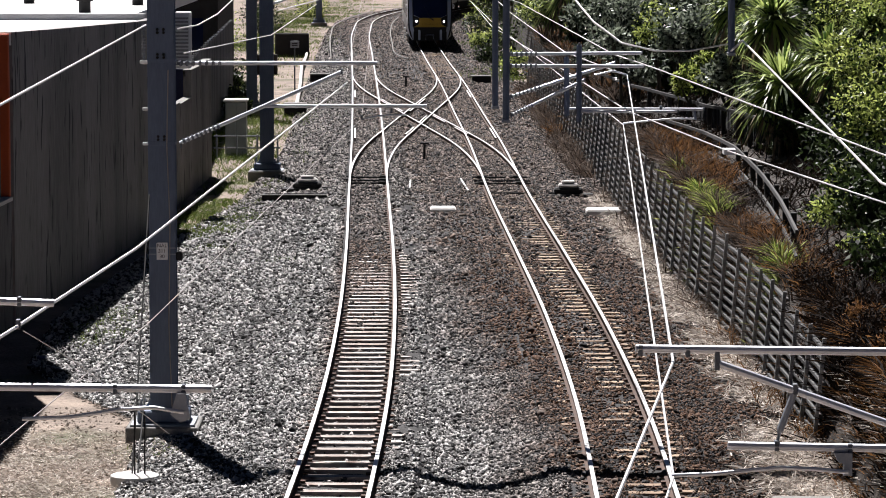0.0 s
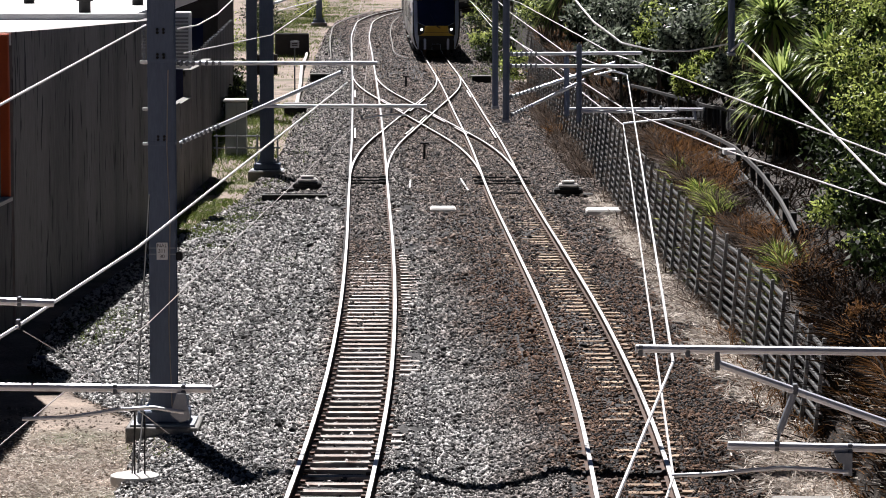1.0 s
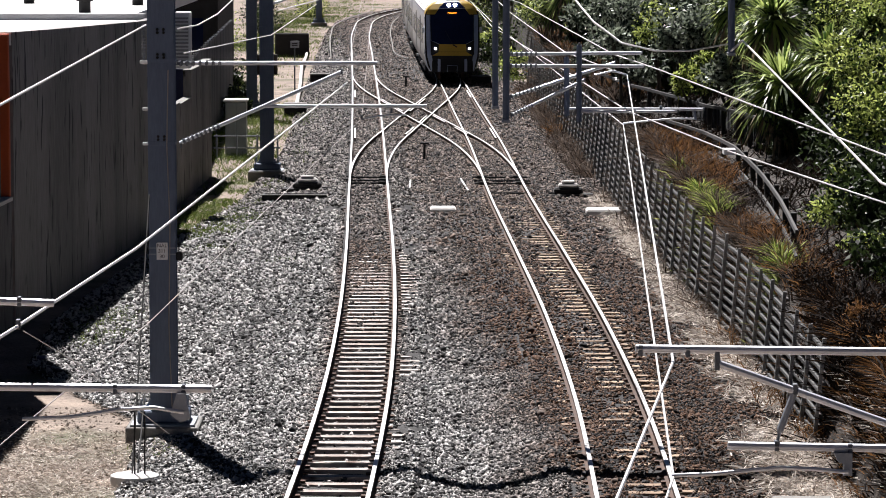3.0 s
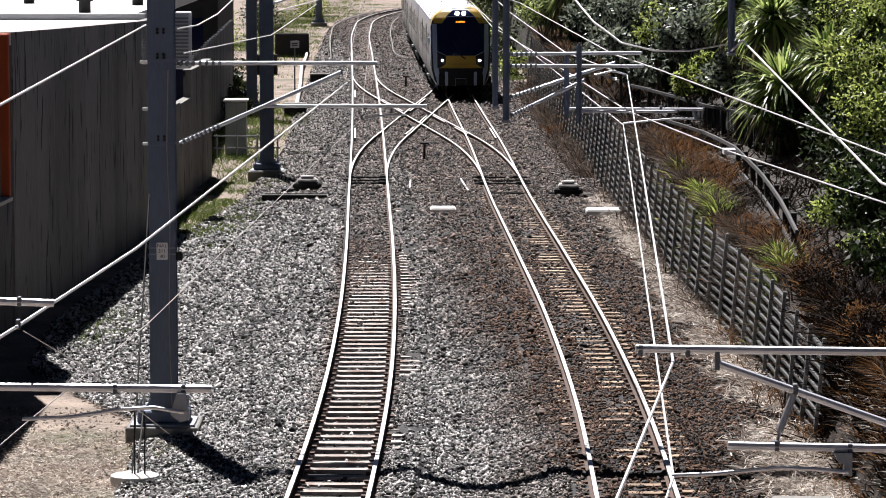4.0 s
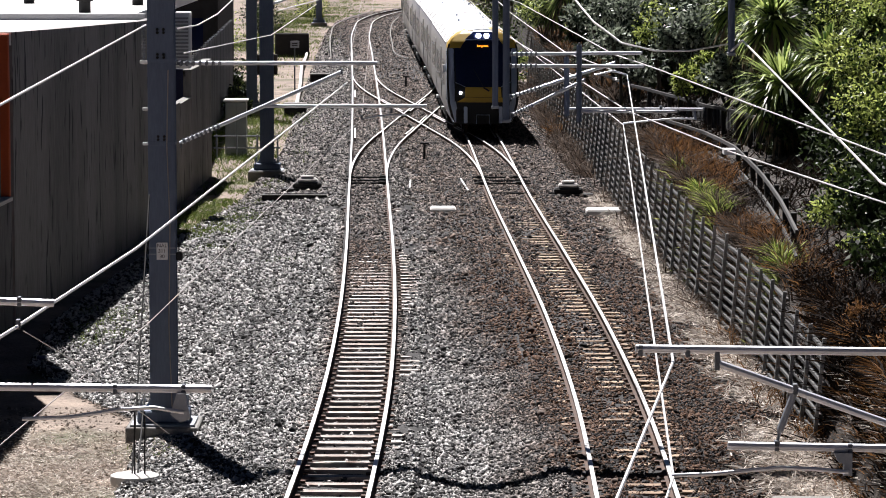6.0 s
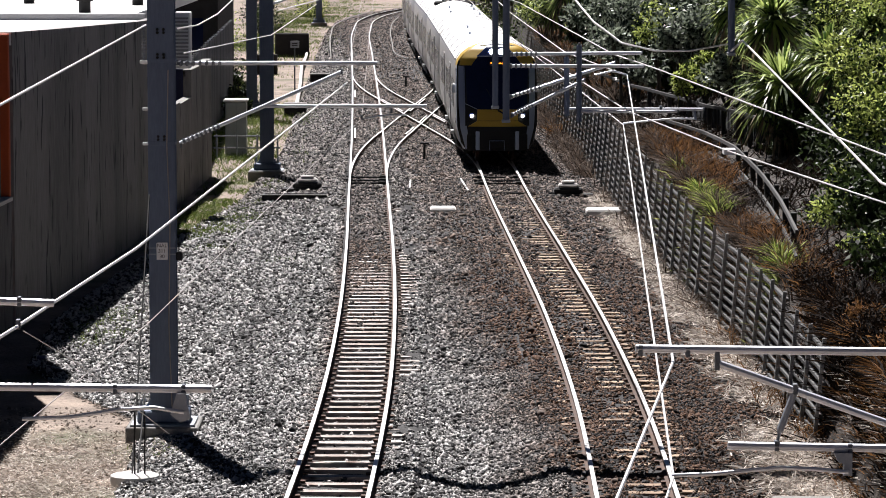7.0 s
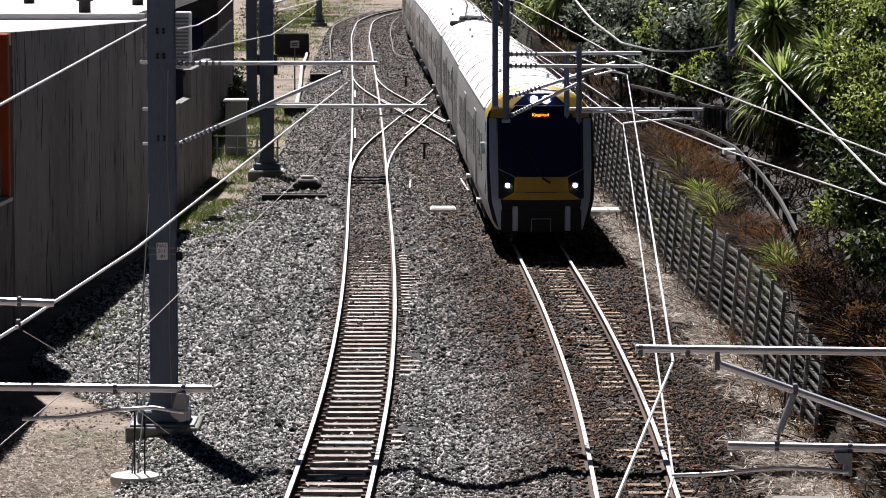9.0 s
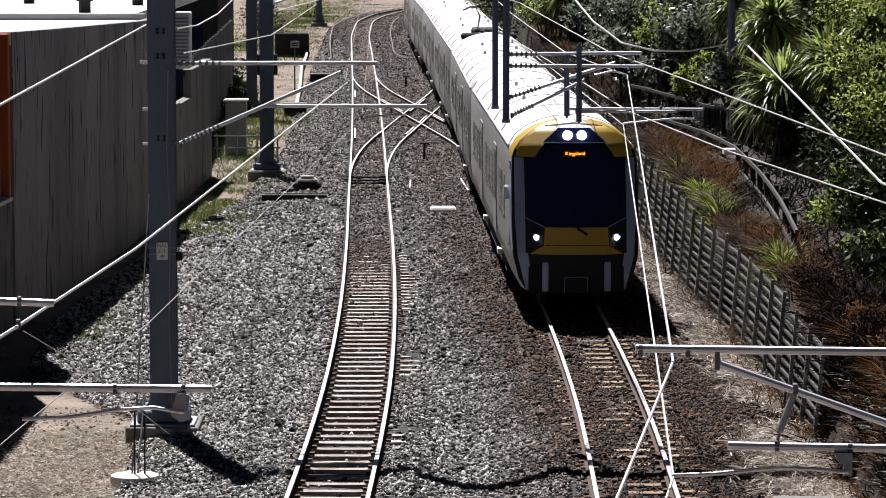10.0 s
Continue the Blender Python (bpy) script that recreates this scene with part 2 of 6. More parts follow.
# ---- mesh helpers ----
class Mesh:
    """Collects vertices and faces for one object."""

    def __init__(self):
        self.v, self.f, self.slot = [], [], []

    def add(self, verts, faces, slot=0):
        k = len(self.v)
        self.v += [tuple(p) for p in verts]
        self.f += [tuple(i + k for i in q) for q in faces]
        self.slot += [slot] * len(faces)
        return self

    def box(self, lo, hi, c=0.0, m=None, slot=0):
        """A box from corner to corner, its edges cut by c, turned by m."""
        (x0, y0, z0), (x1, y1, z1) = lo, hi
        if c <= 0:
            vs = [(x, y, z) for x in (x0, x1) for y in (y0, y1) for z in (z0, z1)]
            fs = [(0, 1, 3, 2), (4, 6, 7, 5), (0, 4, 5, 1), (2, 3, 7, 6), (0, 2, 6, 4), (1, 5, 7, 3)]
        else:
            bm = bmesh.new()
            bmesh.ops.create_cube(bm, size=1.0)
            for v in bm.verts:
                v.co = ((v.co.x + 0.5) * (x1 - x0) + x0, (v.co.y + 0.5) * (y1 - y0) + y0, (v.co.z + 0.5) * (z1 - z0) + z0)
            bmesh.ops.bevel(bm, geom=bm.edges[:], offset=c, segments=1, affect="EDGES")
            bm.verts.index_update()
            vs, fs = [v.co.copy() for v in bm.verts], [[v.index for v in f.verts] for f in bm.faces]
            bm.free()
        if m is not None:
            vs = [m @ Vector(p) for p in vs]
        return self.add(vs, fs, slot)

    def sweep(self, path, profile, up=(0, 0, 1), closed=True, slots=None):
        """A profile of (side, height) drawn along a path."""
        path = [Vector(p) for p in path]
        n, vs, fs = len(profile), [], []
        for i, p in enumerate(path):
            d = (path[min(i + 1, len(path) - 1)] - path[max(i - 1, 0)]).normalized()
            ref = Vector(up) if abs(d.dot(Vector(up))) < 0.97 else Vector((1, 0, 0))
            side = d.cross(ref).normalized()
            top = side.cross(d)
            vs += [p + side * a + top * b for a, b in profile]
        k = len(self.v)
        self.v += [tuple(p) for p in vs]
        for i in range(len(path) - 1):
            for j in range(n if closed else n - 1):
                a, b = i * n + j, i * n + (j + 1) % n
                self.f.append((k + a, k + b, k + b + n, k + a + n))
                self.slot.append(slots[j] if slots else 0)
        if closed:
            self.f += [tuple(k + i for i in reversed(range(n))), tuple(k + (len(path) - 1) * n + i for i in range(n))]
            self.slot += [0, 0]
        return self

    def tube(self, path, r, n=8):
        return self.sweep(path, [(r * math.cos(2 * math.pi * i / n), r * math.sin(2 * math.pi * i / n)) for i in range(n)])

    def turned(self, profile, n=20, m=None):
        """A profile of (radius, height) turned about z."""
        vs = [(r * math.cos(2 * math.pi * i / n), r * math.sin(2 * math.pi * i / n), z) for r, z in profile for i in range(n)]
        fs = [(j * n + i, j * n + (i + 1) % n, (j + 1) * n + (i + 1) % n, (j + 1) * n + i) for j in range(len(profile) - 1) for i in range(n)]
        fs += [tuple(reversed(range(n))), tuple((len(profile) - 1) * n + i for i in range(n))]
        if m is not None:
            vs = [m @ Vector(p) for p in vs]
        return self.add(vs, fs)

    def data(self, name, mats, smooth=40):
        me = bpy.data.meshes.new(name)
        me.from_pydata(self.v, [], self.f)
        for mt in mats if isinstance(mats, (list, tuple)) else [mats]:
            me.materials.append(mt)
        if any(self.slot):
            me.polygons.foreach_set("material_index", self.slot)
        if smooth:
            me.shade_smooth()
            me.set_sharp_from_angle(angle=radians(smooth))
        me.update()
        return me


def empty(name, label, category, at=None, group="", kind=""):
    ob = new(name)
    ob.empty_display_size = 0.2
    if at is not None:
        ob.matrix_world = at
    return tagged(ob, label, category, group, kind)


def part(name, mesh, mats, parent=None, label="", smooth=40):
    """One mesh object under a thing or a part; mesh is a Mesh or ready data."""
    me = mesh if isinstance(mesh, bpy.types.Mesh) else mesh.data(name, mats, smooth)
    ob = new(name, me)
    if parent is not None:
        ob.parent = parent
    return tagged(ob, label)


def thing(name, mesh, mats, label, category, group="", kind="", smooth=40):
    return tagged(part(name, mesh, mats, None, "", smooth), label, category, group, kind)


def spline(points, ys):
    """x at each y, through the given (x, y) by a smooth curve."""
    px = np.array([p[0] for p in points], float)
    py = np.array([p[1] for p in points], float)
    t = np.gradient(px, py)
    ys = np.asarray(ys, float)
    i = np.clip(np.searchsorted(py, ys) - 1, 0, len(py) - 2)
    h = py[i + 1] - py[i]
    u = (ys - py[i]) / h
    return ((2 * u**3 - 3 * u**2 + 1) * px[i] + (u**3 - 2 * u**2 + u) * h * t[i] + (-2 * u**3 + 3 * u**2) * px[i + 1] + (u**3 - u**2) * h * t[i + 1])


# ---- plan ----
LEFT_LINE = [(-2.6, 15), (-1.95, 34), (-1.62, 46.7), (-1.49, 57), (-1.54, 68), (-1.74, 80), (-2.11, 95.9), (-2.65, 119.2), (-3.62, 157), (-4.45, 187), (-5.45, 228),
             (-5.45, 250), (-4.5, 264), (-2.6, 277), (0.5, 292), (6, 312)]
RIGHT_LINE = [(2.2, 15), (2.55, 34), (2.72, 46.7), (2.79, 54), (2.66, 67.8), (2.36, 80.1), (1.94, 95.9), (1.48, 119.2), (1.04, 135.7), (0.5, 157), (-0.44, 187), (-1.4, 228),
              (-1.4, 250), (-0.5, 264), (1.4, 277), (4.5, 292), (10, 312)]
CRIB_LINE = [(5.95, 40), (5.9, 54.9), (5.73, 66.1), (5.39, 72.9), (4.9, 95.6), (4.45, 125), (4.13, 144.7), (3.9, 165)]
WALL_LINE = [(-10.2, 45), (-9.3, 61), (-8.88, 67.5), (-8.48, 73.4), (-7.86, 90.5), (-7.45, 109)]
RAIL_H = 0.155


STEP_Y = np.arange(15.0, 312.01, 0.25)
TABLE_L, TABLE_R = spline(LEFT_LINE, STEP_Y).tolist(), spline(RIGHT_LINE, STEP_Y).tolist()


def from_table(table, y):
    u = min(max((y - 15.0) * 4, 0.0), len(table) - 1.001)
    i = int(u)
    return table[i] + (table[i + 1] - table[i]) * (u - i)


def xl(y):
    return from_table(TABLE_L, y)


def xr(y):
    return from_table(TABLE_R, y)


def xc(y):
    return float(np.interp(y, [p[1] for p in CRIB_LINE], [p[0] for p in CRIB_LINE]))


def crib_h(y):
    return float(np.interp(y, [40, 55, 95, 130, 165], [1.6, 1.7, 2.2, 2.5, 2.5]))


def ease(u):
    """Switch curve: a parabola, a straight, a parabola."""
    a = 0.3
    k = 1 / (1 - a)
    u = min(max(u, 0.0), 1.0)
    if u < a:
        return k * u * u / (2 * a)
    if u > 1 - a:
        return 1 - k * (1 - u) ** 2 / (2 * a)
    return k * (u - a / 2)


def x_cross(y, back):
    """Centre of a crossover: from the near end of one track to the far end of the other."""
    s = ease((y - 103) / 65)
    return (xl(y) + (xr(y) - xl(y)) * s) if not back else (xr(y) + (xl(y) - xr(y)) * s)


# ---- ground ----
BALLAST_EDGE = [(-4.3, 30), (-4.4, 46), (-4.5, 51), (-4.75, 56), (-6.3, 59.5), (-7.5, 63), (-7.8, 70), (-7.2, 82), (-6.5, 90), (-5.6, 99), (-5.3, 118), (-6.0, 150), (-6.8, 187), (-7.6, 228), (-7.6, 250), (-6.8, 264), (-5, 277), (-2, 292), (3, 312)]


def left_edge(y):
    return float(np.interp(y, [p[1] for p in BALLAST_EDGE], [p[0] for p in BALLAST_EDGE]))


def ground_z(x, y):
    z = -0.42
    w = xc(min(max(y, 40), 165)) + 0.3
    if x > w and y < 400:
        top = crib_h(min(max(y, 40), 165)) - 0.4
        rise = min(max((x - w - 3.2) / 12.0, 0), 1)
        z = min(top, -0.42 + (x - w) * 8) + 3.4 * rise + 0.2 * noise.noise((x * 0.4, y * 0.4, 3))
    elif x < left_edge(y) - 0.2:
        z += 0.1 * noise.noise((x * 0.25, y * 0.25, 0))
    return z


def bed_z(x, y):
    """Top of the ballast: heaped beside the sleepers, over the sleepers of the busier track."""
    z = -0.205 + 0.03 * noise.noise((x * 1.1, y * 0.5, 7)) + 0.012 * noise.noise((x * 6, y * 6, 1))
    dl, dr = x - xl(y), x - xr(y)
    if abs(dl) < 1.2:
        cover = -0.03 + 0.062 * min(max((y - 71) / 14, 0.0), 1.0)
        if y > 60:
            cover += 0.03 * max(0.0, min(1.0, -dl * 1.4)) * min(1.0, (y - 60) / 20)
        z += cover if abs(dl) < 0.57 else max(cover, 0.0)
        if dl > 0.57 and not (52 < y < 54 or 60 < y < 63 or 70 < y < 83):
            z += 0.05
        if dl < -0.57:
            z += 0.05
    if abs(dr) < 1.2:
        if dr > 0.85:
            z += 0.03
        z += 0.035 - 0.029 * max(0.0, min(1.0, (dr + 0.25) * 2.0)) * min(1.0, max(0.0, (100 - y) / 12)) + 0.026 * noise.noise((x * 0.9, y * 0.45, 11))
    if 0.62 < abs(dl) < 1.25 and 92.7 < y < 94.2:      # bared sleeper ends
        z -= 0.07
    if dl < -1.6:
        z -= 0.16 * min(1.0, (-dl - 1.6) / 2.5)
    if dl > 0.9 and dr < -0.9:                # a shallow drain between the tracks
        u = dl / (dl - dr)
        z += 0.05 - 0.2 * math.sin(math.pi * min(max((u - 0.2) / 0.6, 0.0), 1.0)) ** 2 * min(1.0, max(0.0, (88 - y) / 12))
    if dr > 1.5:
        z -= 0.08 * min(1.0, (dr - 1.5) / 1.5)
    return z


def add_dust(me):
    """Brown brake dust between the rails of the grey track, stored as a stain mask."""
    co = np.empty(len(me.vertices) * 3, np.float32)
    me.vertices.foreach_get("co", co)
    x, y = co[0::3].astype(float), co[1::3].astype(float)
    d = np.abs(x - np.interp(y, STEP_Y, TABLE_L))
    dust = np.clip(1 - (d - 0.62) / 0.35, 0, 1) * np.clip((y - 47) / 22, 0.25, 1) * np.where(y < 85, 0.85, 0.6)
    dust = np.maximum(dust, np.clip((y - 88) / 18, 0, 1) * 0.4)      # the far ballast is brown all over
    me.attributes.new("brake_dust", "FLOAT", "POINT").data.foreach_set("value", dust.astype(np.float32))


def grid_object(name, xs_at, ys, zf, mat, smooth=60):
    m = Mesh()
    n = None
    for y in ys:
        xs = xs_at(y)
        n = len(xs)
        m.v += [(x, y, zf(x, y)) for x in xs]
    for j in range(len(ys) - 1):
        for i in range(n - 1):
            a = j * n + i
            m.f.append((a, a + 1, a + n + 1, a + n))
            m.slot.append(0)
    return thing(name, m, mat, "", "", smooth=smooth)


gx = [-1500, -500, -200, -80, -40, -25] + [-18 + 0.75 * i for i in range(19)] + [-4.0 + i for i in range(8)] + [4.2 + 0.35 * i for i in range(46)] + [21, 25, 35, 60, 120, 300, 700, 1500]
gy = [-300, -60, 0, 25] + [36 + 1.5 * i for i in range(100)] + [190, 200, 215, 230, 250, 270, 290, 320, 360, 420, 600, 1000, 2500]
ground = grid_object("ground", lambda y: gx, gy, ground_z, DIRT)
tagged(ground, "dry brown soil with sparse grass beside the railway", "ground", kind="structure")
ground.data.materials.append(SOIL_SHADED)
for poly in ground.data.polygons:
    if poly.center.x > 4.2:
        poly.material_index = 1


def bed_xs(y):
    a, b = left_edge(y), (xc(y) + 0.25 if y < 165 else xr(y) + 3.2)
    return [a - 0.5, a] + [a + (b - a) * i / 88 for i in range(1, 88)] + [b, b + 0.05]


def bed_top(x, y):
    a = left_edge(y)
    return -0.6 if x < a - 0.1 else bed_z(x, y)


bed = grid_object("ballast", bed_xs, [30, 36, 42] + [45 + 0.22 * i for i in range(180)] + [84.6 + 0.6 * i for i in range(150)] + [176 + 3 * i for i in range(45)], bed_top, BED_SHADED)
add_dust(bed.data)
tagged(bed, "bed of crushed stone ballast under the tracks, shade between stones in its colour", "ballast", kind="structure")


def stones(name, spans, seed, label):
    """Loose angular stones strewn on the bed."""
    rng = np.random.default_rng(seed)
    lump = np.array([(1, 0.2, 0), (-1, -0.2, 0.1), (0.2, 1, 0), (-0.2, -1, 0), (0, 0.1, 1), (0.1, 0, -1)], float)
    tris = np.array([(0, 2, 4), (2, 1, 4), (1, 3, 4), (3, 0, 4), (2, 0, 5), (1, 2, 5), (3, 1, 5), (0, 3, 5)])
    four = np.array([(1, 0, -0.35), (-0.5, 0.87, -0.35), (-0.5, -0.87, -0.35), (0, 0, 0.95)], float)
    four_tris = np.array([(0, 1, 3), (1, 2, 3), (2, 0, 3), (0, 2, 1)])
    vs, fs, base = [], [], 0
    for y0, y1, per, size in spans:
        body, sides = (lump, tris) if y0 < 125 else (four, four_tris)
        n = int((y1 - y0) * 11.5 * per)
        y = rng.uniform(y0, y1, n)
        a = np.interp(y, [p[1] for p in BALLAST_EDGE], [p[0] for p in BALLAST_EDGE]) - 0.3
        b = np.where(y < 165, np.interp(y, [p[1] for p in CRIB_LINE], [p[0] for p in CRIB_LINE]) + 0.1, spline(RIGHT_LINE, y) + 3)
        x = a + (b - a) * rng.random(n)
        dl, dr = x - spline(LEFT_LINE, y), x - spline(RIGHT_LINE, y)
        keep = np.ones(n, bool)
        for d in (dl, dr):
            keep &= np.abs(np.abs(d) - 0.57) > 0.1
        bare = np.clip(1.0 - (y - 58) / 26, 0.12, 0.93) + np.where(dl > 0, 0.12, -0.12) * np.clip((y - 58) / 12, 0, 1)
        keep &= ~((np.abs(dl) < 0.55) & (y < 100) & (rng.random(n) < bare))
        keep &= ~((dl > 0.55) & (dl < 1.1) & (((y > 52) & (y < 54)) | ((y > 60) & (y < 63)) | ((y > 70) & (y < 83))) & (rng.random(n) < 0.7))
        keep &= ~((dr > -0.15) & (dr < 0.85) & (y < 90) & (rng.random(n) < 0.48))
        keep &= ~((np.abs(dl) > 0.6) & (np.abs(dl) < 1.2) & (y > 92.7) & (y < 94.2))
        x, y = x[keep], y[keep]
        n = len(x)
        z = np.array([bed_z(p, q) for p, q in zip(x, y)])
        s = size * rng.lognormal(0, 0.32, n)
        shape = (body[None] + rng.normal(0, 0.22, (n, len(body), 3))) * rng.uniform(0.65, 1.3, (n, 1, 3))
        q = rng.normal(size=(n, 4))
        q /= np.linalg.norm(q, axis=1)[:, None]
        w, i, j, k = q.T
        rot = np.stack([np.stack([1 - 2 * (j * j + k * k), 2 * (i * j - k * w), 2 * (i * k + j * w)], -1),
                        np.stack([2 * (i * j + k * w), 1 - 2 * (i * i + k * k), 2 * (j * k - i * w)], -1),
                        np.stack([2 * (i * k - j * w), 2 * (j * k + i * w), 1 - 2 * (i * i + j * j)], -1)], 1)
        pts = np.einsum("nij,nkj->nki", rot, shape) * (s / 2)[:, None, None]
        pts += np.stack([x, y, z + s * 0.12], -1)[:, None]
        vs.append(pts.reshape(-1, 3))
        fs.append((np.arange(n)[:, None, None] * len(body) + sides[None]).reshape(-1) + base)
        base += n * len(body)
    v, f = np.concatenate(vs).astype(np.float32), np.concatenate(fs)
    me = bpy.data.meshes.new(name)
    me.vertices.add(len(v))
    me.vertices.foreach_set("co", v.reshape(-1))
    me.loops.add(len(f))
    me.loops.foreach_set("vertex_index", f.astype(np.int32))
    me.polygons.add(len(f) // 3)
    me.polygons.foreach_set("loop_start", np.arange(0, len(f), 3, dtype=np.int32))
    me.update(calc_edges=True)
    me.materials.append(STONE)
    add_dust(me)
    return tagged(new(name, me), label, "ballast", kind="stuff")


stones("ballast_stones", [(44, 62, 420, 0.049), (62, 85, 225, 0.06), (85, 125, 112, 0.068), (125, 165, 72, 0.078), (165, 300, 24, 0.096)], 5,
       "loose crushed stones, grey and rust-brown, strewn over the ballast")


# ---- tracks ----
RAIL_PROFILE = [(-0.032, 0.0), (-0.033, -0.012), (-0.034, -0.036), (-0.009, -0.046), (-0.009, -0.128), (-0.064, -0.146), (-0.064, -RAIL_H),
                (0.064, -RAIL_H), (0.064, -0.146), (0.009, -0.128), (0.009, -0.046), (0.034, -0.036), (0.033, -0.012), (0.032, 0.0)]
RAIL_SLOTS = [1, 0, 0, 0, 0, 0, 0, 0, 0, 0, 0, 0, 1, 1]
GAUGE = 0.567                      # half, centre to centre of the rail heads


def rail_path(fx, side, y0, y1, step=1.5, z=0.0):
    n = max(2, int((y1 - y0) / step))
    out = []
    for i in range(n + 1):
        y = y0 + (y1 - y0) * i / n
        dx = (fx(y + 0.1) - fx(y - 0.1)) / 0.2
        k = 1 / math.hypot(1, dx)
        out.append((fx(y) + side * GAUGE * k, y - side * GAUGE * dx * k, z))
    return out


def rail(parent, fx, side, y0, y1, z=0.0, step=1.5):
    return part("rail", Mesh().sweep(rail_path(fx, side, y0, y1, step, z), RAIL_PROFILE, slots=RAIL_SLOTS), [RUST, RAIL_TOP], parent,
                "rail with a bright worn head", smooth=50)


def sleeper_mesh(surface, length=2.15):
    m = Mesh()
    h = length / 2
    ring = [(-0.125, 0.0), (-0.1, 0.2), (0.1, 0.2), (0.125, 0.0)]
    vs, fs = [], []
    for x, lift in ((-h, -0.015), (-h + 0.03, 0), (-0.72, 0), (-0.35, -0.02), (0.35, -0.02), (0.72, 0), (h - 0.03, 0), (h, -0.015)):
        vs += [(x, a, b - 0.2 + (lift if b else 0)) for a, b in ring]
    for i in range(7):
        for j in range(4):
            a, b = i * 4 + j, i * 4 + (j + 1) % 4
            fs.append((a, b, b + 4, a + 4))
    fs += [(3, 2, 1, 0), (28, 29, 30, 31)]
    m.add(vs, fs)
    for s in (-1, 1):                       # rail clips
        for q in (-0.1, 0.1):
            m.box((s * GAUGE + q - 0.035, -0.06, 0.0), (s * GAUGE + q + 0.035, 0.06, 0.03), slot=1)
    return m.data("sleeper", [surface, RUST], smooth=0)


def sleepers(parent, fx, y0, n, pitch, limit, seed, surface):
    shared = sleeper_mesh(surface)
    rng = random.Random(seed)
    rest = Mesh()
    for i in range(n):
        y = y0 + i * pitch + rng.uniform(-0.02, 0.02)
        dx = (fx(y + 0.5) - fx(y - 0.5))
        m = Matrix.Translation((fx(y), y, -RAIL_H - 0.004 + rng.uniform(-0.006, 0.003))) @ Matrix.Rotation(-math.atan(dx) + rng.uniform(-0.006, 0.006), 4, "Z")
        if i < limit:
            ob = part("sleeper", shared, None, parent)
            ob.matrix_basis = m
        else:
            rest.box((-1.07, -0.12, -0.2), (1.07, 0.12, 0), m=m)
    if rest.v:
        tagged(part("sleepers_far", rest, surface, parent, smooth=0), kind="stuff")


track_left = empty("railway_track", "railway track with pale concrete sleepers in grey ballast", "railway track", group="running tracks", kind="structure")
for s in (-1, 1):
    rail(track_left, xl, s, 14, 310)
track_right = empty("railway_track", "railway track with sleepers half buried in rusty ballast", "railway track", group="running tracks", kind="structure")
for s in (-1, 1):
    rail(track_right, xr, s, 14, 310)
crossing_a = empty("crossover_track", "crossover rails linking the two tracks in a scissors crossing", "railway track", group="crossover tracks", kind="structure")
crossing_b = empty("crossover_track", "crossover rails linking the two tracks in a scissors crossing", "railway track", group="crossover tracks", kind="structure")
for s in (-1, 1):
    # the switch blade side starts a little inside the stock rail
    rail(crossing_a, lambda y: x_cross(y, False), s, 104.5, 166.5, -0.003, 1.0)
    rail(crossing_b, lambda y: x_cross(y, True), s, 104.5, 166.5, -0.003, 1.0)
# check rails beside the frogs
for track, fx, y0, s in ((crossing_a, xl, 121, -1), (crossing_a, xr, 147, 1), (crossing_b, xl, 147, -1), (crossing_b, xr, 121, 1)):
    pts = [(x - s * 0.11, y, z - 0.004) for x, y, z in rail_path(fx, s, y0, y0 + 5.5, 1.0)]
    part("check_rail", Mesh().sweep(pts, RAIL_PROFILE, slots=RAIL_SLOTS), [RUST, RAIL_TOP], track, smooth=50)
for track, back in ((crossing_a, False), (crossing_b, True)):
    for y0, s in ((123, 1), (142, -1), (130, 1), (137, -1)):
        pts = [(x - s * 0.12, y, z - 0.005) for x, y, z in rail_path(lambda q: x_cross(q, back), s, y0, y0 + 4.0, 1.0)]
        part("check_rail", Mesh().sweep(pts, RAIL_PROFILE, slots=RAIL_SLOTS), [RUST, RAIL_TOP], track, smooth=50)


def lettering(text, size, m, parent, mat):
    cu = bpy.data.curves.new("lettering", "FONT")
    cu.body, cu.size, cu.align_x, cu.align_y = text, size, "CENTER", "CENTER"
    cu.extrude = 0.002
    tmp = bpy.data.objects.new("lettering", cu)
    scene.collection.objects.link(tmp)
    me = bpy.data.meshes.new_from_object(tmp.evaluated_get(bpy.context.evaluated_depsgraph_get()))
    bpy.data.objects.remove(tmp)
    me.materials.clear()
    me.materials.append(mat)
    ob = part("lettering", me, None, parent)
    ob.matrix_basis = m
    return ob


# ---- train ----
CAR = 24.0
PROFILE = [(1.12, 0.2), (1.27, 0.45), (1.345, 0.95), (1.36, 1.6), (1.36, 2.5), (1.345, 2.95), (1.3, 3.12), (1.17, 3.32), (0.95, 3.5), (0.65, 3.64), (0.33, 3.715), (0.0, 3.74)]


def half_width(z):
    return float(np.interp(z, [p[1] for p in PROFILE], [p[0] for p in PROFILE]))


def nose_back(x, z):
    """How far the cab's front lies behind its foremost point."""
    rake = float(np.interp(z, [0.2, 0.6, 1.0, 1.55, 2.4, 3.0, 3.2, 3.5, 3.74], [0.1, 0.02, 0.0, 0.1, 0.4, 0.62, 0.72, 0.98, 1.4]))
    return rake + 0.34 * (abs(x) / 1.25) ** 2.4


def nose_half(z):
    return half_width(z) * float(np.interp(z, [0.2, 1.0, 3.0, 3.74], [0.92, 0.985, 0.98, 0.94]))


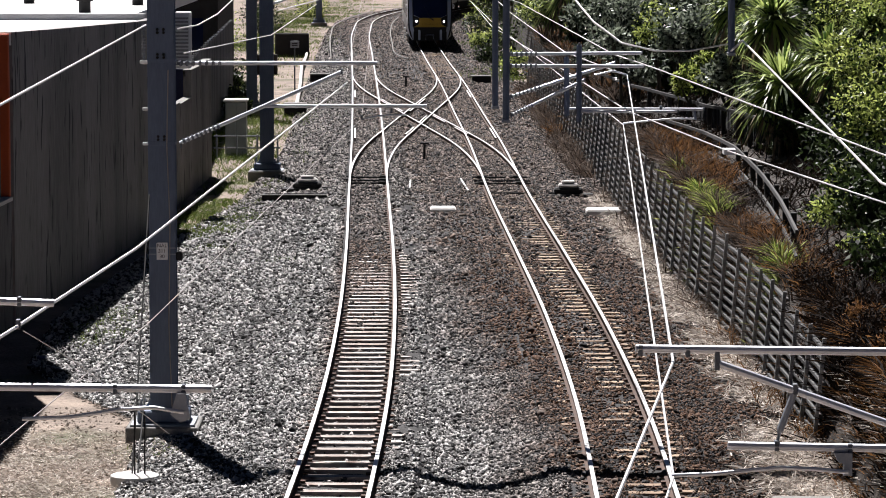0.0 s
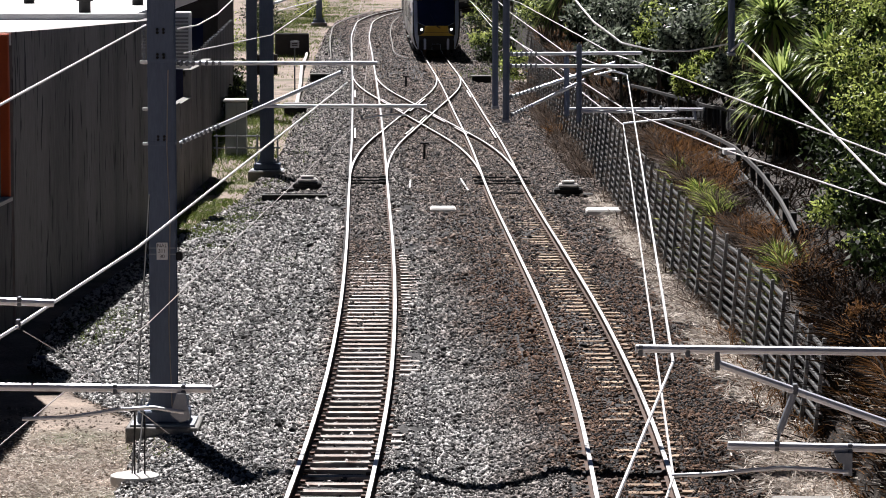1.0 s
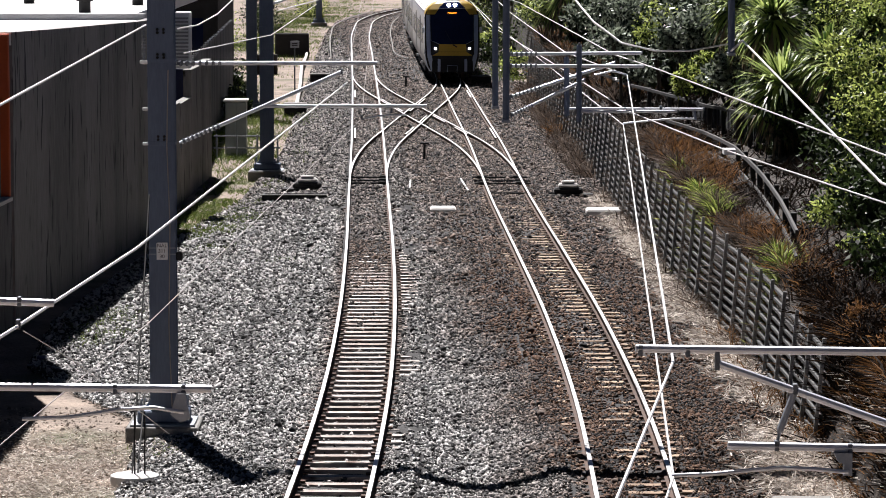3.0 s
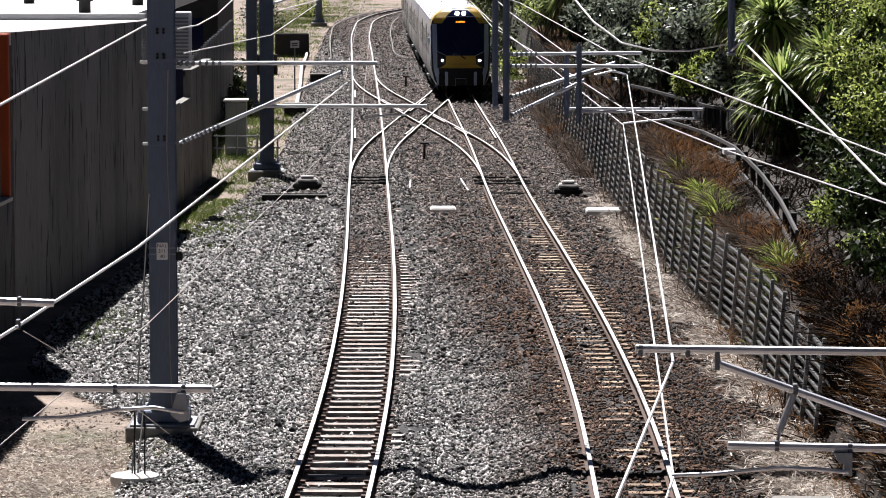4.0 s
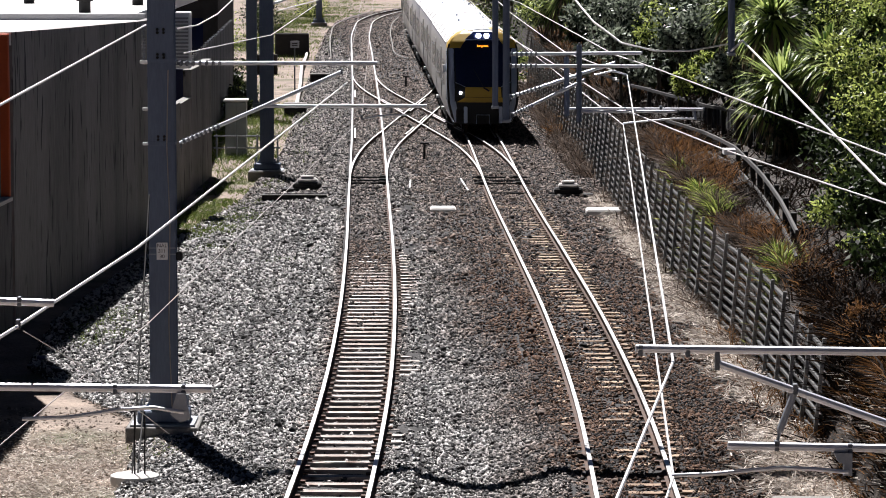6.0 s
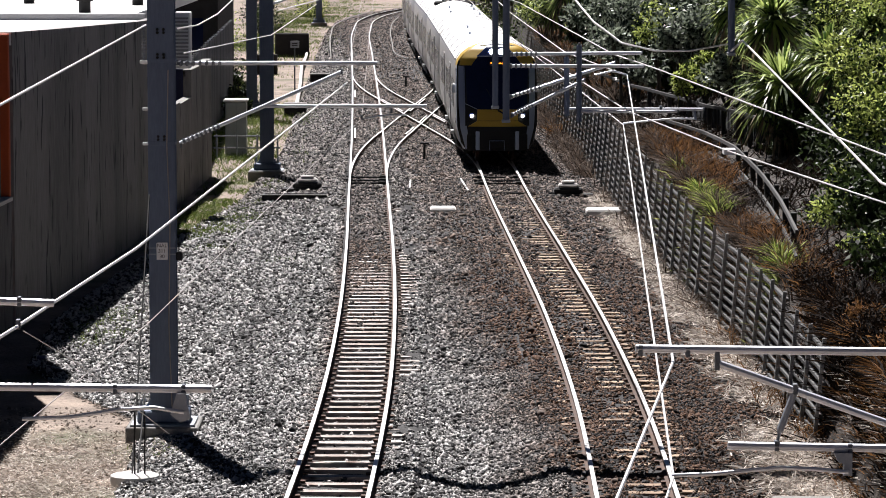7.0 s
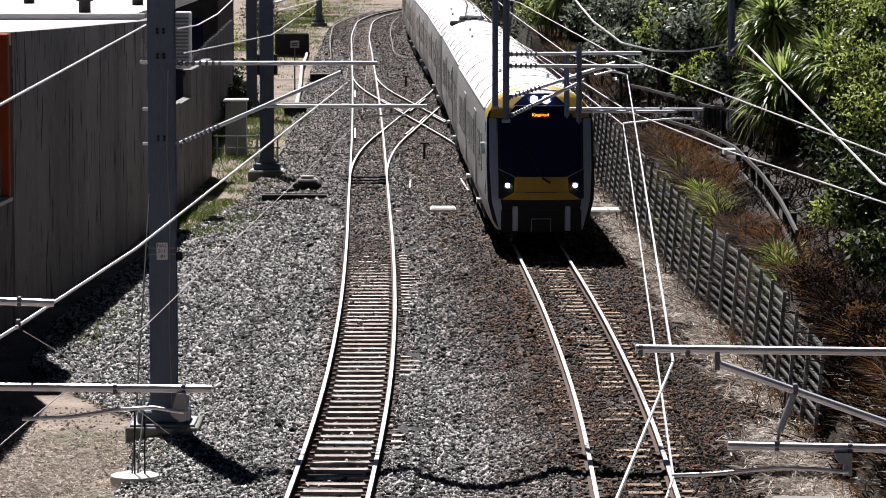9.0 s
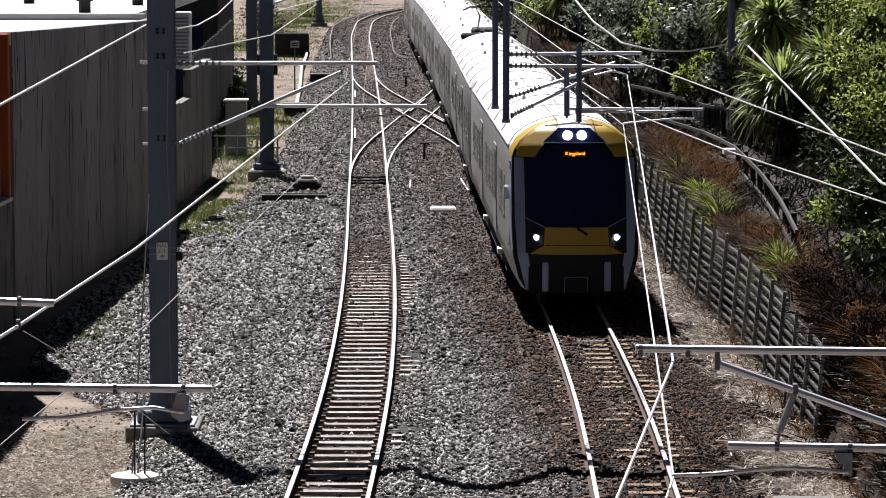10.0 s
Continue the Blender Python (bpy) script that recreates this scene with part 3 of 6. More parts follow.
def car_body(front):
    m = Mesh()
    ring = [(-x, z) for x, z in PROFILE] + [(x, z) for x, z in reversed(PROFILE[:-1])]
    n = len(ring)
    stations = []
    if front:
        stations.append([(math.copysign(nose_half(z), x) if abs(x) > 1e-6 else 0.0, nose_back(nose_half(z) if abs(x) > 1e-6 else 0, z), z) for x, z in ring])
        stations.append([(x * 0.99, 1.0 + nose_back(0, z) * 0.55, z) for x, z in ring])
        stations.append([(x, 1.9, z) for x, z in ring])
    else:
        stations.append([(x * 0.97, 0.0, z * 0.99) for x, z in ring])
        stations.append([(x, 0.12, z) for x, z in ring])
    stations += [[(x, 8.0, z) for x, z in ring], [(x, 16.0, z) for x, z in ring], [(x, CAR - 0.12, z) for x, z in ring], [(x * 0.98, CAR - 0.04, z * 0.992) for x, z in ring]]
    for st in stations:
        m.v += st
    for j in range(len(stations) - 1):
        for i in range(n):
            a, b = j * n + i, j * n + (i + 1) % n
            z = (stations[j][i][2] + stations[j][(i + 1) % n][2]) / 2
            m.f.append((a, b, b + n, a + n))
            slot = 0 if z < 3.2 else 1
            if front and j < 1 and slot == 0:
                slot = 2
            if front and j < 2 and z > 2.96 and abs(stations[0][i][0] + stations[0][(i + 1) % n][0]) > 0.8:
                slot = 4
            if z < 0.4:
                slot = 3 if not (front and j < 1) else 2
            m.slot.append(slot)
    last = (len(stations) - 1) * n
    m.f.append(tuple(last + i for i in range(n)))
    m.slot.append(3)
    if front:                                 # the front itself, row by row
        zs = [p[1] for p in PROFILE[:-1]]
        cols = 16
        k = len(m.v)
        for z in zs:
            for c in range(cols + 1):
                x = nose_half(z) * (2 * c / cols - 1)
                m.v.append((x, nose_back(x, z), z))
        m.v.append((0, nose_back(0, 3.74), 3.74))
        for r in range(len(zs) - 1):
            for c in range(cols):
                a = k + r * (cols + 1) + c
                m.f.append((a, a + 1, a + cols + 2, a + cols + 1))
                m.slot.append(3 if zs[r] < 2.96 else (4 if abs(c + 0.5 - cols / 2) > 4 else 1))
        top = k + (len(zs) - 1) * (cols + 1)
        for c in range(cols):
            m.f.append((top + c, top + c + 1, len(m.v) - 1))
            m.slot.append(1)
    else:
        m.f.append(tuple(reversed(range(n))))
        m.slot.append(3)
    return m


def nose_patch(rows, proud=0.012, cols=10):
    """A panel on the cab's front: rows of (z, x from, x to), standing proud of it."""
    m = Mesh()
    full = []
    for (z0, a0, b0), (z1, a1, b1) in zip(rows, rows[1:]):
        for i in range(5):
            u = i / 5
            full.append((z0 + (z1 - z0) * u, a0 + (a1 - a0) * u, b0 + (b1 - b0) * u))
    full.append(rows[-1])
    n = cols + 1
    for lift in (proud, -0.02):
        for z, a, b in full:
            for c in range(n):
                x = a + (b - a) * c / cols
                m.v.append((x, nose_back(x, z) - lift, z))
    rws = len(full)
    k = rws * n
    for r in range(rws - 1):
        for c in range(cols):
            a = r * n + c
            m.f.append((a, a + 1, a + n + 1, a + n))
            m.f.append((k + a, k + a + n, k + a + n + 1, k + a + 1))
    edge = [c for c in range(n)] + [r * n + cols for r in range(1, rws)] + [(rws - 1) * n + c for c in reversed(range(cols))] + [r * n for r in reversed(range(1, rws - 1))]
    for a, b in zip(edge, edge[1:] + edge[:1]):
        m.f.append((b, a, k + a, k + b))
    m.slot = [0] * len(m.f)
    return m


def bogie(parent, y):
    b = part("bogie", Mesh().box((-1.0, y - 1.5, 0.25), (-0.86, y + 1.5, 0.6), 0.04).box((0.86, y - 1.5, 0.25), (1.0, y + 1.5, 0.6), 0.04)
             .box((-0.9, y - 0.3, 0.35), (0.9, y + 0.3, 0.62), 0.04), BLACK_STEEL, parent, smooth=30)
    for w in (-1.1, 1.1):
        for s in (-1, 1):
            part("wheel", Mesh().turned([(0.05, -0.07), (0.43, -0.07), (0.45, -0.04), (0.42, 0.05), (0.1, 0.06)], 24,
                                        Matrix.Translation((s * 0.565, y + w, 0.425)) @ Matrix.Rotation(math.pi / 2 * s, 4, "Y")), RUST, b)
    return b


def train_car(front, pantograph=False):
    car = empty("train_car", "silver-grey train car with white roof" + (" and black and yellow cab" if front else ""), "train", group="cars of the train")
    part("body", car_body(front), [TRAIN_GREY, TRAIN_ROOF, TRAIN_CAB, TRAIN_BLACK, TRAIN_YELLOW], car, "silver-grey body shell with a white roof", smooth=35)
    for y in (3.6, CAR - 4.1):
        bogie(car, y)
    part("underframe", Mesh().box((-1.15, 5.6, 0.28), (1.15, CAR - 6.4, 0.6), 0.05), BLACK_STEEL, car, smooth=30)
    for s in (-1, 1):
        part("gutter", Mesh().tube([(s * 1.315, 2.35 if front else 0.2, 3.12), (s * 1.315, CAR - 0.6, 3.12)], 0.03, 6), TRAIN_ROOF, car)
        for y0 in (7.2, 15.2):
            d = part("door", Mesh().box((s * 1.366 - 0.012, y0, 0.75), (s * 1.366 + 0.012, y0 + 1.4, 2.75), 0.008), TRAIN_GREY, car, "double sliding door", smooth=30)
            for q in (0.12, 0.78):
                part("pane", Mesh().box((s * 1.38 - 0.006, y0 + q, 1.5), (s * 1.38 + 0.006, y0 + q + 0.5, 2.6), 0.003), SIDE_GLASS, d, smooth=30)
        for y0 in ((3.2, 4.8, 9.2, 10.9, 12.6, 17.2, 18.9, 20.6) if front else (1.0, 2.7, 4.8, 9.2, 10.9, 12.6, 17.2, 18.9, 20.6)):
            part("window", Mesh().box((s * 1.362 - 0.008, y0, 1.45), (s * 1.362 + 0.008, y0 + 1.3, 2.4), 0.006), SIDE_GLASS, car, "side window with grey glare in its colour", smooth=30)
        for y0 in (6.6, 14.6):
            part("step", Mesh().box((s * 1.3 - 0.06, y0, 0.3), (s * 1.3 + 0.06, y0 + 0.5, 0.42), 0.01), WHITE, car, smooth=30)
    # seams and fittings over the roof
    arc = [p for p in PROFILE if p[1] > 3.1]
    arc = [(-x, z) for x, z in arc] + [(x, z) for x, z in reversed(arc[:-1])]
    for y in (2.6, 6.4, 10.2, 14.0, 17.8, 21.6):
        part("roof_rib", Mesh().tube([(x * 1.002, y, z + 0.001) for x, z in arc], 0.011, 5), GALV_DARK, car, "dark roof seam")
    for x, y in ((0.55, 6.9), (-0.6, 9.8), (0.5, 12.7), (-0.5, 15.4), (0.6, 18.2)):
        z = float(np.interp(abs(x), [0, 0.33, 0.65, 0.95], [3.74, 3.715, 3.64, 3.5]))
        part("roof_vent", Mesh().box((x - 0.04, y - 0.04, z - 0.04), (x + 0.04, y + 0.04, z + 0.1), 0.015), TRAIN_CAB, car, smooth=30)
    part("gangway", Mesh().box((-0.6, CAR - 0.2, 0.7), (0.6, CAR + 0.04, 2.9), 0.05), BLACK_STEEL, car, "black rubber gangway bellows", smooth=30)
    if pantograph:
        pan = part("pantograph", Mesh().box((-0.5, 1.2, 3.76), (0.5, 3.2, 3.84), 0.02), BLACK_STEEL, car, "raised pantograph on its roof frame", smooth=30)
        z1 = 4.62
        for s in (-1, 1):
            part("pantograph_arm", Mesh().tube([(s * 0.35, 1.4, 3.84), (s * 0.2, 3.3, 4.25), (s * 0.4, 1.9, z1)], 0.03, 6), BLACK_STEEL, pan)
        part("contact_strip", Mesh().tube([(-0.85, 1.9, z1 - 0.12), (-0.6, 1.9, z1), (0.6, 1.9, z1), (0.85, 1.9, z1 - 0.12)], 0.03, 6), BLACK_STEEL, pan)
        for x in (-0.55, -0.2, 0.2, 0.55):
            part("roof_insulator", Mesh().turned([(0.05, 0), (0.09, 0.05), (0.05, 0.1), (0.09, 0.15), (0.05, 0.2)], 10, Matrix.Translation((x, 0.75, 3.66))), PORCELAIN, car)
        part("roof_well", Mesh().box((-0.98, 0.25, 3.5), (0.98, 0.95, 3.72), 0.06), BLACK_STEEL, car, "black roof well with cables", smooth=30)
    if not front:
        return car
    # the cab's front
    part("windscreen", nose_patch([(1.56, -0.98, 0.98), (2.95, -1.04, 1.04), (3.26, -0.68, 0.68)]), GLASS_DARK, car, "large dark windscreen with the sky's blue reflection in its colour")
    yp = part("front_panel", nose_patch([(0.98, -0.98, 0.98), (1.16, -0.68, 0.68), (1.54, -0.66, 0.66)], 0.02), TRAIN_YELLOW, car, "yellow lower front panel")
    part("panel_seam", Mesh().tube([(x, nose_back(x, 1.17) - 0.024, 1.17) for x in (-0.66, -0.3, 0, 0.3, 0.66)], 0.008, 4), TRAIN_BLACK, yp)
    for s in (-1, 1):
        a, b = sorted((s * 0.69, s * 1.06))
        pod = part("headlamp_pod", nose_patch([(1.0, *sorted((s * 1.0, s * 1.06))), (1.18, a, b), (1.55, a, b), (1.68, *sorted((s * 1.0, s * 1.06)))], 0.016), TRAIN_BLACK, car, "black headlamp pod")
        y = nose_back(0.84, 1.33)
        part("lamp_bezel", Mesh().turned([(0.1, -0.02), (0.105, 0.015), (0.09, 0.03), (0.085, 0.0)], 20, Matrix.Translation((s * 0.84, y - 0.02, 1.33)) @ Matrix.Rotation(math.pi / 2, 4, "X")), GLASS_DARK, pod, "dark glass lamp bezel")
        part("headlamp", Mesh().turned([(0.056, -0.02), (0.056, 0.02), (0.04, 0.032)], 16, Matrix.Translation((s * 0.84, y - 0.03, 1.33)) @ Matrix.Rotation(math.pi / 2, 4, "X")), LAMP, pod, "lit round headlamp")
        part("trim_line", Mesh().tube([(s * 0.67, nose_back(0.67, 1.55) - 0.02, 1.55), (s * 1.07, nose_back(1.07, 1.73) - 0.02, 1.73), (s * 1.08, nose_back(1.08, 2.9) - 0.015, 2.93)], 0.012, 5), TRAIN_CAB, car)
        part("yellow_corner", nose_patch([(2.97, *sorted((s * 0.84, s * 1.24))), (3.12, *sorted((s * 0.74, s * 1.2))), (3.36, *sorted((s * 0.54, s * 1.02))), (3.6, *sorted((s * 0.36, s * 0.66)))], 0.016), TRAIN_YELLOW, car, "yellow roof corner above the windscreen")
        part("cab_pillar", nose_patch([(0.22, *sorted((s * 0.88, s * 1.04))), (0.92, *sorted((s * 1.0, s * 1.22))), (1.7, *sorted((s * 1.07, s * 1.27))), (2.95, *sorted((s * 1.1, s * 1.27)))], 0.014), TRAIN_CAB, car, "blue-grey cab pillar with sky reflection in its colour")
        part("bumper_bar", Mesh().box((s * 0.65 - 0.07, nose_back(0.65, 0.5) - 0.05, 0.2), (s * 0.65 + 0.07, nose_back(0.65, 0.5) + 0.1, 0.82), 0.02), TRAIN_CAB, car, "pale upright bumper bar", smooth=30)
        part("cab_side_window", Mesh().box((s * 1.315 - 0.03, 1.1, 1.0), (s * 1.315 + 0.03, 1.9, 2.85), 0.02), GLASS_DARK, car, "dark cab side window", smooth=30)
        part("mirror", Mesh().box((s * 1.42 - 0.06, 1.0, 2.05), (s * 1.42 + 0.06, 1.16, 2.35), 0.03), WHITE, car, smooth=30)
        part("marker_lamp", Mesh().turned([(0.1, -0.02), (0.1, 0.02), (0.07, 0.035)], 16, Matrix.Translation((s * 0.15, nose_back(0.15, 3.42) - 0.05, 3.42)) @ Matrix.Rotation(math.radians(60), 4, "X")), LAMP, car, "lit round lamp above the windscreen")
    part("lamp_recess", nose_patch([(3.28, -0.66, 0.66), (3.56, -0.34, 0.34)], 0.02), GLASS_DARK, car, "dark glass lamp recess")
    part("brow_line", Mesh().tube([(x, nose_back(x, 3.27) - 0.024, 3.27) for x in (-0.66, -0.35, 0, 0.35, 0.66)], 0.012, 5), TRAIN_CAB, car)
    part("roof_line", Mesh().tube([(x, nose_back(x, 3.66 - 0.1 * abs(x)) - 0.014, 3.66 - 0.1 * abs(x)) for x in (-0.6, -0.3, 0, 0.3, 0.6)], 0.012, 5), TRAIN_CAB, car)
    board = part("destination_display", nose_patch([(2.98, -0.24, 0.24), (3.12, -0.24, 0.24)], 0.02, 4), TRAIN_BLACK, car, "lit amber lettering on a dark display")
    lettering("Kingsland", 0.105, Matrix.Translation((0.0, nose_back(0, 3.05) - 0.04, 3.05)) @ Matrix.Rotation(math.radians(64), 4, "X"), board, DISPLAY)
    part("wiper", Mesh().tube([(0.02, nose_back(0, 1.5) - 0.05, 1.52), (0.22, nose_back(0.2, 1.42) - 0.05, 1.4)], 0.03, 5).tube([(0.02, nose_back(0, 1.5) - 0.04, 1.52), (-0.35, nose_back(0.3, 2.3) - 0.04, 2.2)], 0.01, 4), TRAIN_BLACK, car, "black windscreen wiper")
    part("coupler", Mesh().box((-0.24, -0.12, 0.24), (0.2, 0.2, 0.5), 0.03), BLACK_STEEL, car, "black coupler box", smooth=30)
    part("coupler_frame", Mesh().tube([(-0.26, -0.1, 0.2), (-0.26, -0.1, 0.52), (0.22, -0.1, 0.52), (0.22, -0.1, 0.2)], 0.012, 5), TRAIN_CAB, car)
    part("apron", Mesh().box((-1.0, 0.12, 0.16), (1.0, 0.3, 0.75), 0.05), BLACK_STEEL, car, smooth=30)
    return car


NOSE = [(0.0, 197.14), (1.0, 183.88), (2.0, 171.39), (3.0, 159.09), (4.0, 146.70), (5.0, 134.02), (6.0, 120.95), (7.0, 107.50), (8.0, 93.86), (9.0, 80.41), (10.0, 67.63)]


def nose_at(t):
    return float(spline([(d, s) for s, d in NOSE], t))


plain_car = train_car(False)
cars = [train_car(True), plain_car, train_car(False, True)]
# the shells ride above the bogies, a little narrower than drawn
RIDE, FIT = 0.322, 0.961
for car in cars:
    for ob in car.children_recursive:
        if ob.name.split(".")[0] in ("bogie", "wheel", "underframe"):
            continue
        if ob.name.startswith("lettering"):
            ob.location = (ob.location.x * FIT, ob.location.y, ob.location.z * FIT + RIDE)
            continue
        for v in ob.data.vertices:
            v.co.x, v.co.z = v.co.x * FIT, v.co.z * FIT + RIDE
cars += [copy_thing(plain_car, Matrix()) for _ in range(3)]


def motions():
    """The train runs towards the camera along its track, each car turned by the track under it."""
    for k, car in enumerate(cars):
        rows = []
        for i in range(21):
            t = i * 0.5
            y = nose_at(t) + k * (CAR + 0.1)
            a, b = y + 3.6, y + CAR - 4.1
            ang = math.atan2(xr(min(b, 311)) - xr(min(a, 311)), b - a)
            x = xr(min(a, 311)) - math.tan(ang) * 3.6
            rows.append((t, Matrix.Translation((x, y, 0.0)) @ Matrix.Rotation(-ang, 4, "Z")))
        walk(car, rows)


# ---- walls beside the line ----
def wall_x(y):
    return float(np.interp(y, [p[1] for p in WALL_LINE], [p[0] for p in WALL_LINE]))


def wall_strip(m, y0, y1, z0, z1, thick=0.25, slot=0, proud=0.0):
    a, b = Vector((wall_x(y0), y0, 0)), Vector((wall_x(y1), y1, 0))
    d = (b - a).normalized()
    side = Vector((d.y, -d.x, 0))
    vs = []
    for p, top in ((a, z1[0] if isinstance(z1, tuple) else z1), (b, z1[1] if isinstance(z1, tuple) else z1)):
        for q in (proud, -thick):
            vs += [p + side * q + Vector((0, 0, z0)), p + side * q + Vector((0, 0, top))]
    m.add(vs, [(0, 1, 5, 4), (2, 6, 7, 3), (0, 2, 3, 1), (4, 5, 7, 6), (1, 3, 7, 5), (0, 4, 6, 2)], slot)
    return m


building = empty("warehouse", "low warehouse with stained dark concrete panel wall and white roof", "building")


def top_z(y):
    return float(np.interp(y, [68.5, 90], [5.68, 5.2]))


y = 69.1
while y < 92:
    part("wall_panel", wall_strip(Mesh(), y, y + 2.38, -0.6, (top_z(y), top_z(y + 2.38))), PANEL, building, smooth=0)
    y += 2.4
for y0, y1, z1 in ((92.7, 95.6, 2.6), (95.6, 98.8, 2.5), (98.85, 102.3, 2.45), (102.35, 105.7, 3.28), (105.75, 109, 3.32)):
    part("wall_panel", wall_strip(Mesh(), y0, y1 - 0.02, -0.6, z1), PANEL, building, smooth=0)
    part("coping", wall_strip(Mesh(), y0, y1 - 0.02, z1, z1 + 0.04, 0.26, proud=0.01), CONCRETE, building, smooth=0)
part("roof", Mesh().add([(wall_x(69.1) - 0.02, 69.1, 5.66), (wall_x(92.6) - 0.02, 92.6, 5.13), (-40, 92.6, 5.13), (-40, 69.1, 5.66),
                         (wall_x(69.1) - 0.02, 69.1, 5.4), (wall_x(92.6) - 0.02, 92.6, 4.9), (-40, 92.6, 4.9), (-40, 69.1, 5.4)],
                        [(0, 1, 2, 3), (7, 6, 5, 4), (0, 4, 5, 1), (1, 5, 6, 2), (2, 6, 7, 3), (3, 7, 4, 0)]), ROOF_WHITE, building, "white metal sheet roof", smooth=0)
part("parapet", Mesh().box((-40, 92.4, 5.0), (-8.1, 92.7, 5.32), 0.02), FLASHING, building, "grey parapet flashing", smooth=0)
part("roof", Mesh().box((-40, 92.8, 4.8), (-9.0, 125, 5.1)), ROOF_WHITE, building, "white metal sheet roof", smooth=0)
for x, y in ((-10.6, 100.5), (-9.7, 108), (-13.4, 110)):
    part("roof_vent", Mesh().turned([(0.18, 0), (0.18, 0.35), (0.26, 0.36), (0.24, 0.5), (0.1, 0.55)], 12, Matrix.Translation((x, y, 5.08))), BLACK_STEEL, building)
for i in range(9):
    part("cladding_sheet", Mesh().box((wall_x(69.0) - 0.04 - (i + 1) * 0.6, 68.86, -0.6), (wall_x(69.0) - 0.05 - i * 0.6, 69.08, 5.64), 0.02), ORANGE, building, "orange wall cladding", smooth=0)
part("return_wall", Mesh().box((-40, 68.9, -0.6), (wall_x(69.0) - 5.5, 69.08, 5.6)), PANEL, building, smooth=0)
low_wall = thing("boundary_wall", wall_strip(wall_strip(Mesh(), 40, 68.84, -0.6, 2.25), 40, 68.84, 2.254, 2.33, 0.3, 1, 0.03), [PANEL, PALE_CONCRETE], "low stained concrete boundary wall with a pale coping", "wall", smooth=0)
# crib wall: concrete posts and stretchers with the bank's soil behind
crib = empty("crib_wall", "concrete crib retaining wall of posts and stretchers before a dark bank", "retaining wall", kind="structure")
BATTER = 0.09
pts_y = [53.4 + 1.9 * i for i in range(57)]
post_me = {}
bar_n = 0
for i, y in enumerate(pts_y):
    h = crib_h(y)
    key = round(h, 1)
    if key not in post_me:
        post_me[key] = Mesh().box((-0.03, -0.028, -0.3), (0.035, 0.028, key), 0.006).data("post", CRIB, 0)
    ob = part("post", post_me[key], None, crib)
    dx = (xc(y + 0.5) - xc(y - 0.5))
    ob.matrix_basis = Matrix.Translation((xc(y), y, -0.3)) @ Matrix.Rotation(-math.atan(dx), 4, "Z") @ Matrix.Rotation(math.atan(BATTER), 4, "Y")
far_bars = Mesh()
for i in range(len(pts_y) - 1):
    y0, y1 = pts_y[i], pts_y[i + 1]
    for k in range(int((crib_h(y0) - 0.05) / 0.17)):
        z = -0.22 + k * 0.17
        a = Vector((xc(y0) + 0.07 + (z + 0.3) * BATTER, y0, z))
        b = Vector((xc(y1) + 0.07 + (z + 0.3) * BATTER, y1, z))
        ang = math.atan2(b.x - a.x, b.y - a.y)
        m = Matrix.Translation(a) @ Matrix.Rotation(-ang, 4, "Z")
        if 50 < y0 < 100:
            if "bar" not in post_me:
                post_me["bar"] = Mesh().box((-0.04, 0.0, 0.0), (0.03, 1.9, 0.055), 0.006).data("stretcher", CRIB_SHADED, 0)
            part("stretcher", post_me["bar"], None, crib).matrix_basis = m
        else:
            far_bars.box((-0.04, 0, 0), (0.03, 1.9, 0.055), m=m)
tagged(part("stretchers_far", far_bars, CRIB_SHADED, crib, smooth=0), kind="stuff")


# ---- overhead line ----
def flat(name, pts, mat, parent, thick, label=""):
    """A plate from its outline, drawn out along y."""
    n = len(pts)
    m = Mesh().add([(x, y, z) for x, y, z in pts] + [(x, y + thick, z) for x, y, z in pts],
                   [tuple(range(n)), tuple(reversed(range(n, 2 * n)))] + [(i, i + n, (i + 1) % n + n, (i + 1) % n) for i in range(n)])
    return part(name, m, mat, parent, label, smooth=0)


